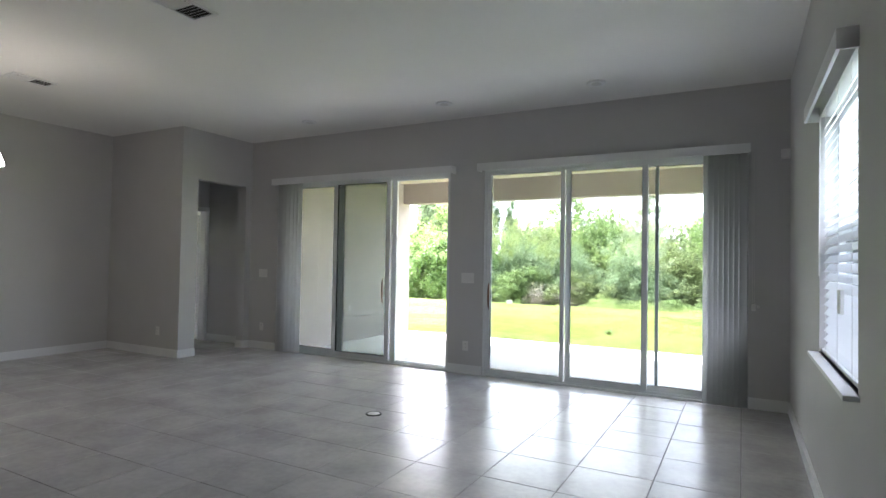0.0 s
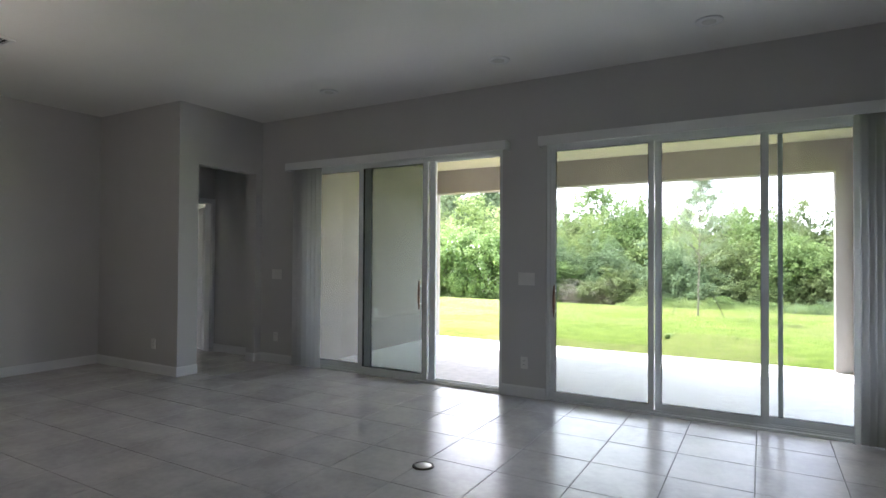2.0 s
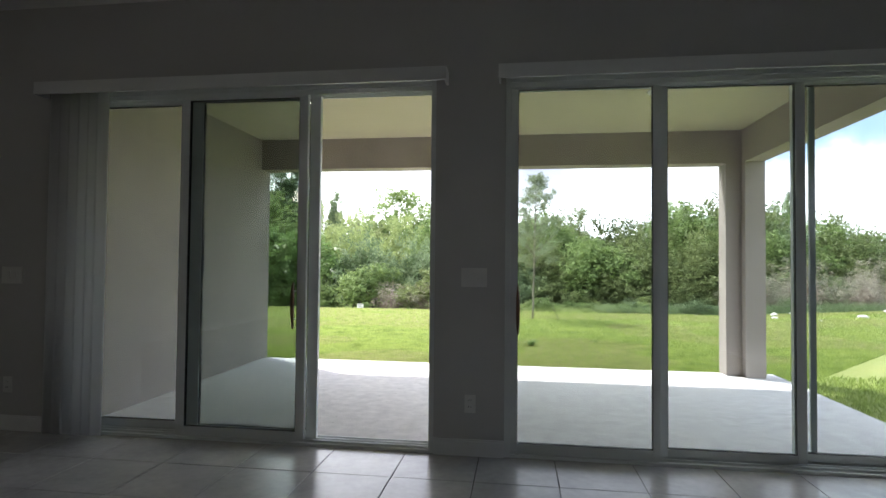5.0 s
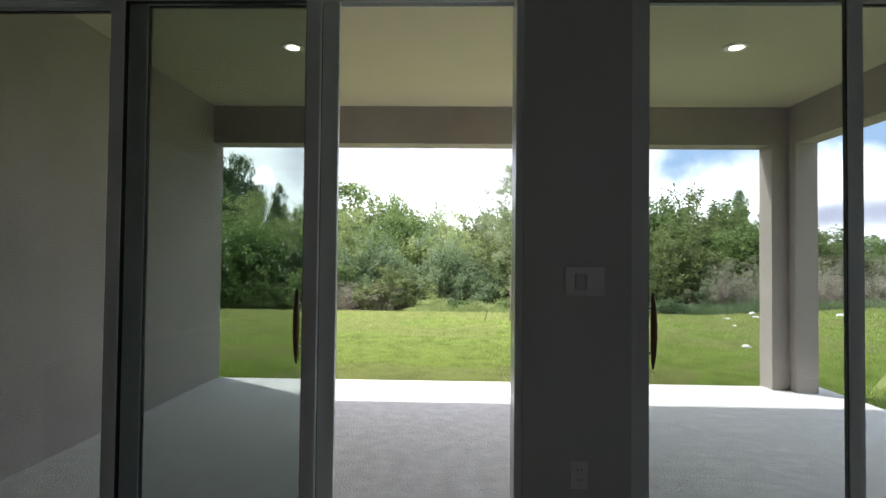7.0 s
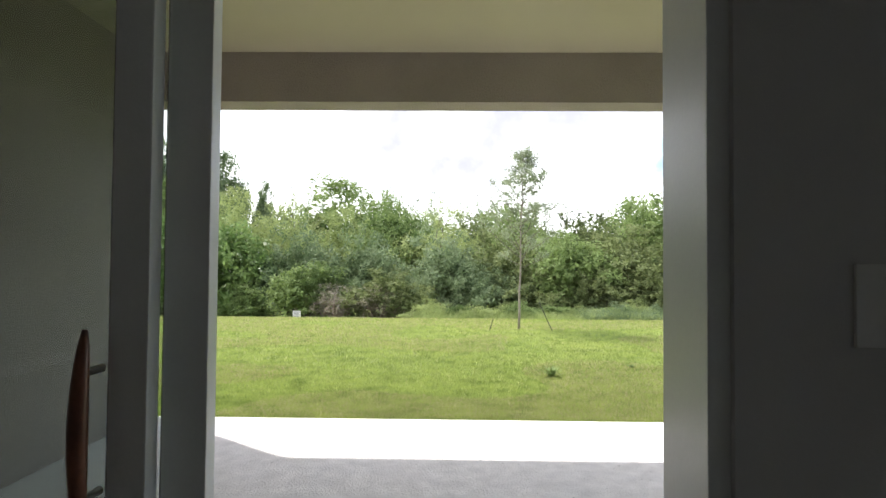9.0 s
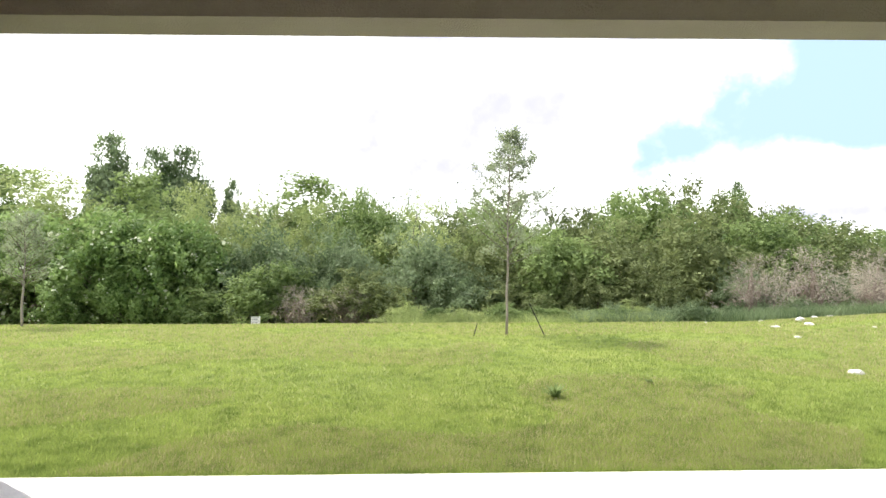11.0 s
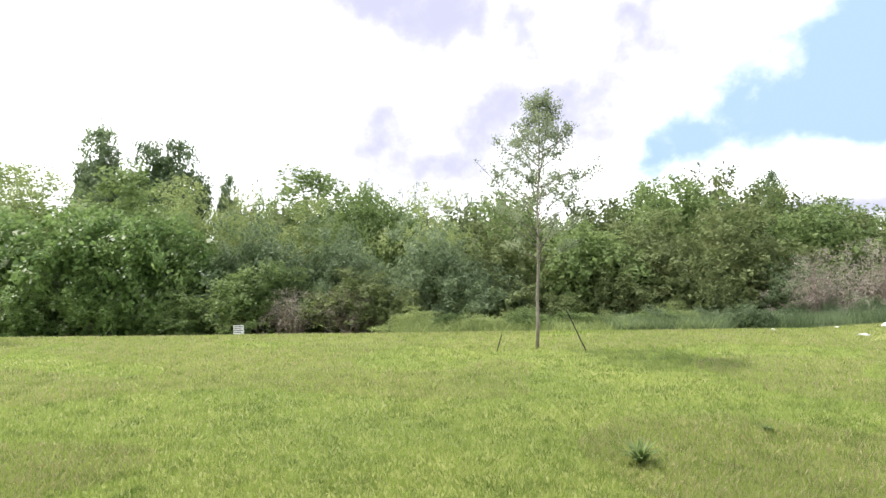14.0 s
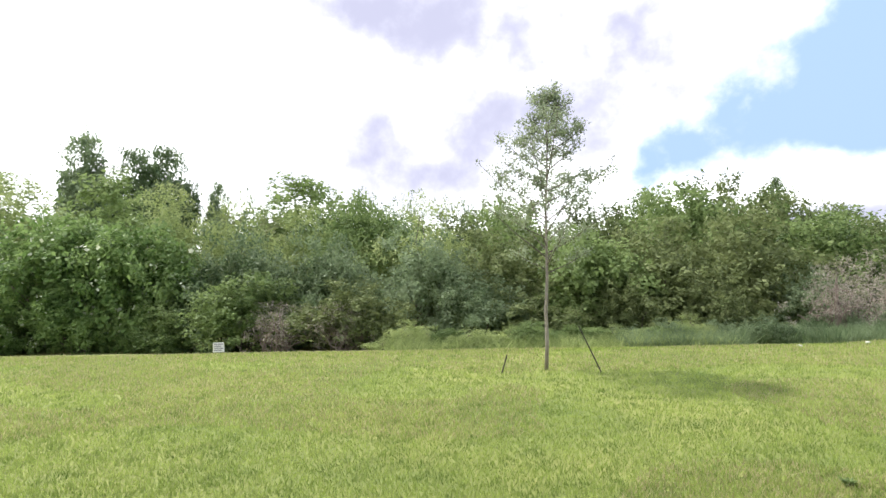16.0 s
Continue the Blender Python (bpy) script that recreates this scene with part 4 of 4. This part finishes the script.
# ---- sky in the distance: hazy cloud bank with blue to the east ----
def cloud_bank():
    m = bpy.data.materials.new("cloudy sky")
    m.use_nodes = True
    nt = m.node_tree
    nt.nodes.remove(nt.nodes["Principled BSDF"])
    em = nt.nodes.new("ShaderNodeEmission")
    geo = nt.nodes.new("ShaderNodeNewGeometry")

    def put(operation, a, b, c=None):
        n = nt.nodes.new("ShaderNodeMath")
        n.operation = operation
        for k, v in enumerate((a, b, c)):
            if v is None:
                continue
            if isinstance(v, (int, float)):
                n.inputs[k].default_value = v
            else:
                nt.links.new(v, n.inputs[k])
        return n.outputs[0]

    def ramp01(v, lo, hi):
        n = nt.nodes.new("ShaderNodeMapRange")
        n.interpolation_type = "SMOOTHSTEP"
        n.inputs["From Min"].default_value, n.inputs["From Max"].default_value = lo, hi
        nt.links.new(v, n.inputs["Value"])
        return n.outputs[0]

    def blend(f, a, b):
        n = nt.nodes.new("ShaderNodeMix")
        n.data_type = "RGBA"
        nt.links.new(f, n.inputs["Factor"])
        for key, v in (("A", a), ("B", b)):
            if isinstance(v, tuple):
                n.inputs[key].default_value = (*v, 1)
            else:
                nt.links.new(v, n.inputs[key])
        return n.outputs["Result"]

    sep = nt.nodes.new("ShaderNodeSeparateXYZ")
    nt.links.new(geo.outputs["Position"], sep.inputs[0])
    X, Z = sep.outputs["X"], sep.outputs["Z"]
    puffs = nt.nodes.new("ShaderNodeTexNoise")
    puffs.inputs["Scale"].default_value, puffs.inputs["Detail"].default_value, puffs.inputs["Roughness"].default_value = 0.011, 6, 0.55
    nt.links.new(geo.outputs["Position"], puffs.inputs["Vector"])
    n = put("SUBTRACT", puffs.outputs[0], 0.5)
    side_blue = ramp01(put("MULTIPLY_ADD", n, 230.0, put("SUBTRACT", X, put("MULTIPLY", Z, 1.12))), 45, 125)
    above = ramp01(put("MULTIPLY_ADD", n, 110.0, Z), 85, 125)
    blue = put("MULTIPLY", side_blue, above)
    colour = blend(blue, (1.0, 1.0, 1.0), (0.26, 0.36, 0.505))
    # grey-violet undersides of the nearer clouds
    for cx, cz, rx, rz in ((-50, 148, 120, 55), (150, 255, 190, 85), (160, 185, 90, 45), (440, 55, 90, 12), (-20, 320, 190, 55)):
        dx, dz = put("DIVIDE", put("SUBTRACT", X, cx), rx), put("DIVIDE", put("SUBTRACT", Z, cz), rz)
        d = put("ADD", put("MULTIPLY", dx, dx), put("MULTIPLY", dz, dz))
        d = put("MULTIPLY_ADD", n, 5.5, d)
        shade = put("SUBTRACT", 1.0, ramp01(d, -0.7, 2.5))
        shade = put("MULTIPLY", shade, put("SUBTRACT", 1.0, blue))
        colour = blend(shade, colour, (0.345, 0.345, 0.43))
    nt.links.new(colour, em.inputs["Color"])
    em.inputs["Strength"].default_value = SKY_GLOW
    nt.links.new(em.outputs[0], nt.nodes["Material Output"].inputs[0])
    verts, faces = [], []
    steps, radius = 60, 700.0
    for i in range(steps + 1):
        a = radians(-180 + 360 * i / steps)
        for z in (-30, 880):
            verts.append((radius * math.sin(a), radius * math.cos(a), z))
    for i in range(steps):
        faces.append((2 * i, 2 * i + 1, 2 * i + 3, 2 * i + 2))
    me = bpy.data.meshes.new("backdrop")
    me.from_pydata(verts, [], faces)
    me.materials.append(m)
    return tagged(new("backdrop", me), "bright white clouds with pale blue sky to one side", "sky", kind="structure")


SKY_GLOW = 1.6
cloud_bank()

# ---- floor tiles ----
PITCH, GAP = 0.48, 0.004
X0, Y0 = 0.265, -0.43
floor = structure("floor", boxes((LX, RX, BY, 0.012, -0.1, -0.004), (-5.14, -3.94, -1.08, 0.15, -0.1, -0.0045)), GROUT, "grey porcelain tile floor with thin grout joints", "floor")
tile_mesh = {}


def tile_data(w, h):
    key = (round(w, 3), round(h, 3))
    if key not in tile_mesh:
        c = 0.0025
        verts = [(a * (w / 2 - i), b * (h / 2 - i), z) for i, z in ((0, -0.006), (0, -0.002), (c, 0.0)) for a, b in ((-1, -1), (1, -1), (1, 1), (-1, 1))]
        faces = [(8, 9, 10, 11)] + [(r * 4 + k, r * 4 + (k + 1) % 4, r * 4 + 4 + (k + 1) % 4, r * 4 + 4 + k) for r in (0, 1) for k in range(4)]
        me = bpy.data.meshes.new("tile")
        me.from_pydata(verts, [], faces)
        me.materials.append(TILE)
        tile_mesh[key] = me
    return tile_mesh[key]


rest_v, rest_f = [], []
for i in range(-13, 7):
    for j in range(-19, 2):
        xa, xb = max(X0 + i * PITCH + GAP / 2, LX), min(X0 + (i + 1) * PITCH - GAP / 2, RX)
        ya, yb = max(Y0 + j * PITCH + GAP / 2, BY), min(Y0 + (j + 1) * PITCH - GAP / 2, 0.012)
        if xb < -3.97 and yb > -1.14:
            yb = min(Y0 + (j + 1) * PITCH - GAP / 2, 0.15)
        if xb - xa < 0.02 or yb - ya < 0.02:
            continue
        cx, cy = (xa + xb) / 2, (ya + yb) / 2
        if cy > -5.3 and cx > -4.2:
            ob = new("tile", tile_data(xb - xa, yb - ya))
            ob.location = (cx, cy, random.uniform(-0.0004, 0.0004))
            ob.rotation_euler = (random.uniform(-0.0007, 0.0007), random.uniform(-0.0007, 0.0007), 0)
            ob.parent = floor
        else:
            me = tile_data(xb - xa, yb - ya)
            k = len(rest_v)
            rest_v += [(v.co.x + cx, v.co.y + cy, v.co.z) for v in me.vertices]
            rest_f += [tuple(k + q for q in p.vertices) for p in me.polygons]
me = bpy.data.meshes.new("far_tiles")
me.from_pydata(rest_v, [], rest_f)
me.materials.append(TILE)
far = new("far_tiles", me)
far.parent = floor
far["kind"] = "stuff"
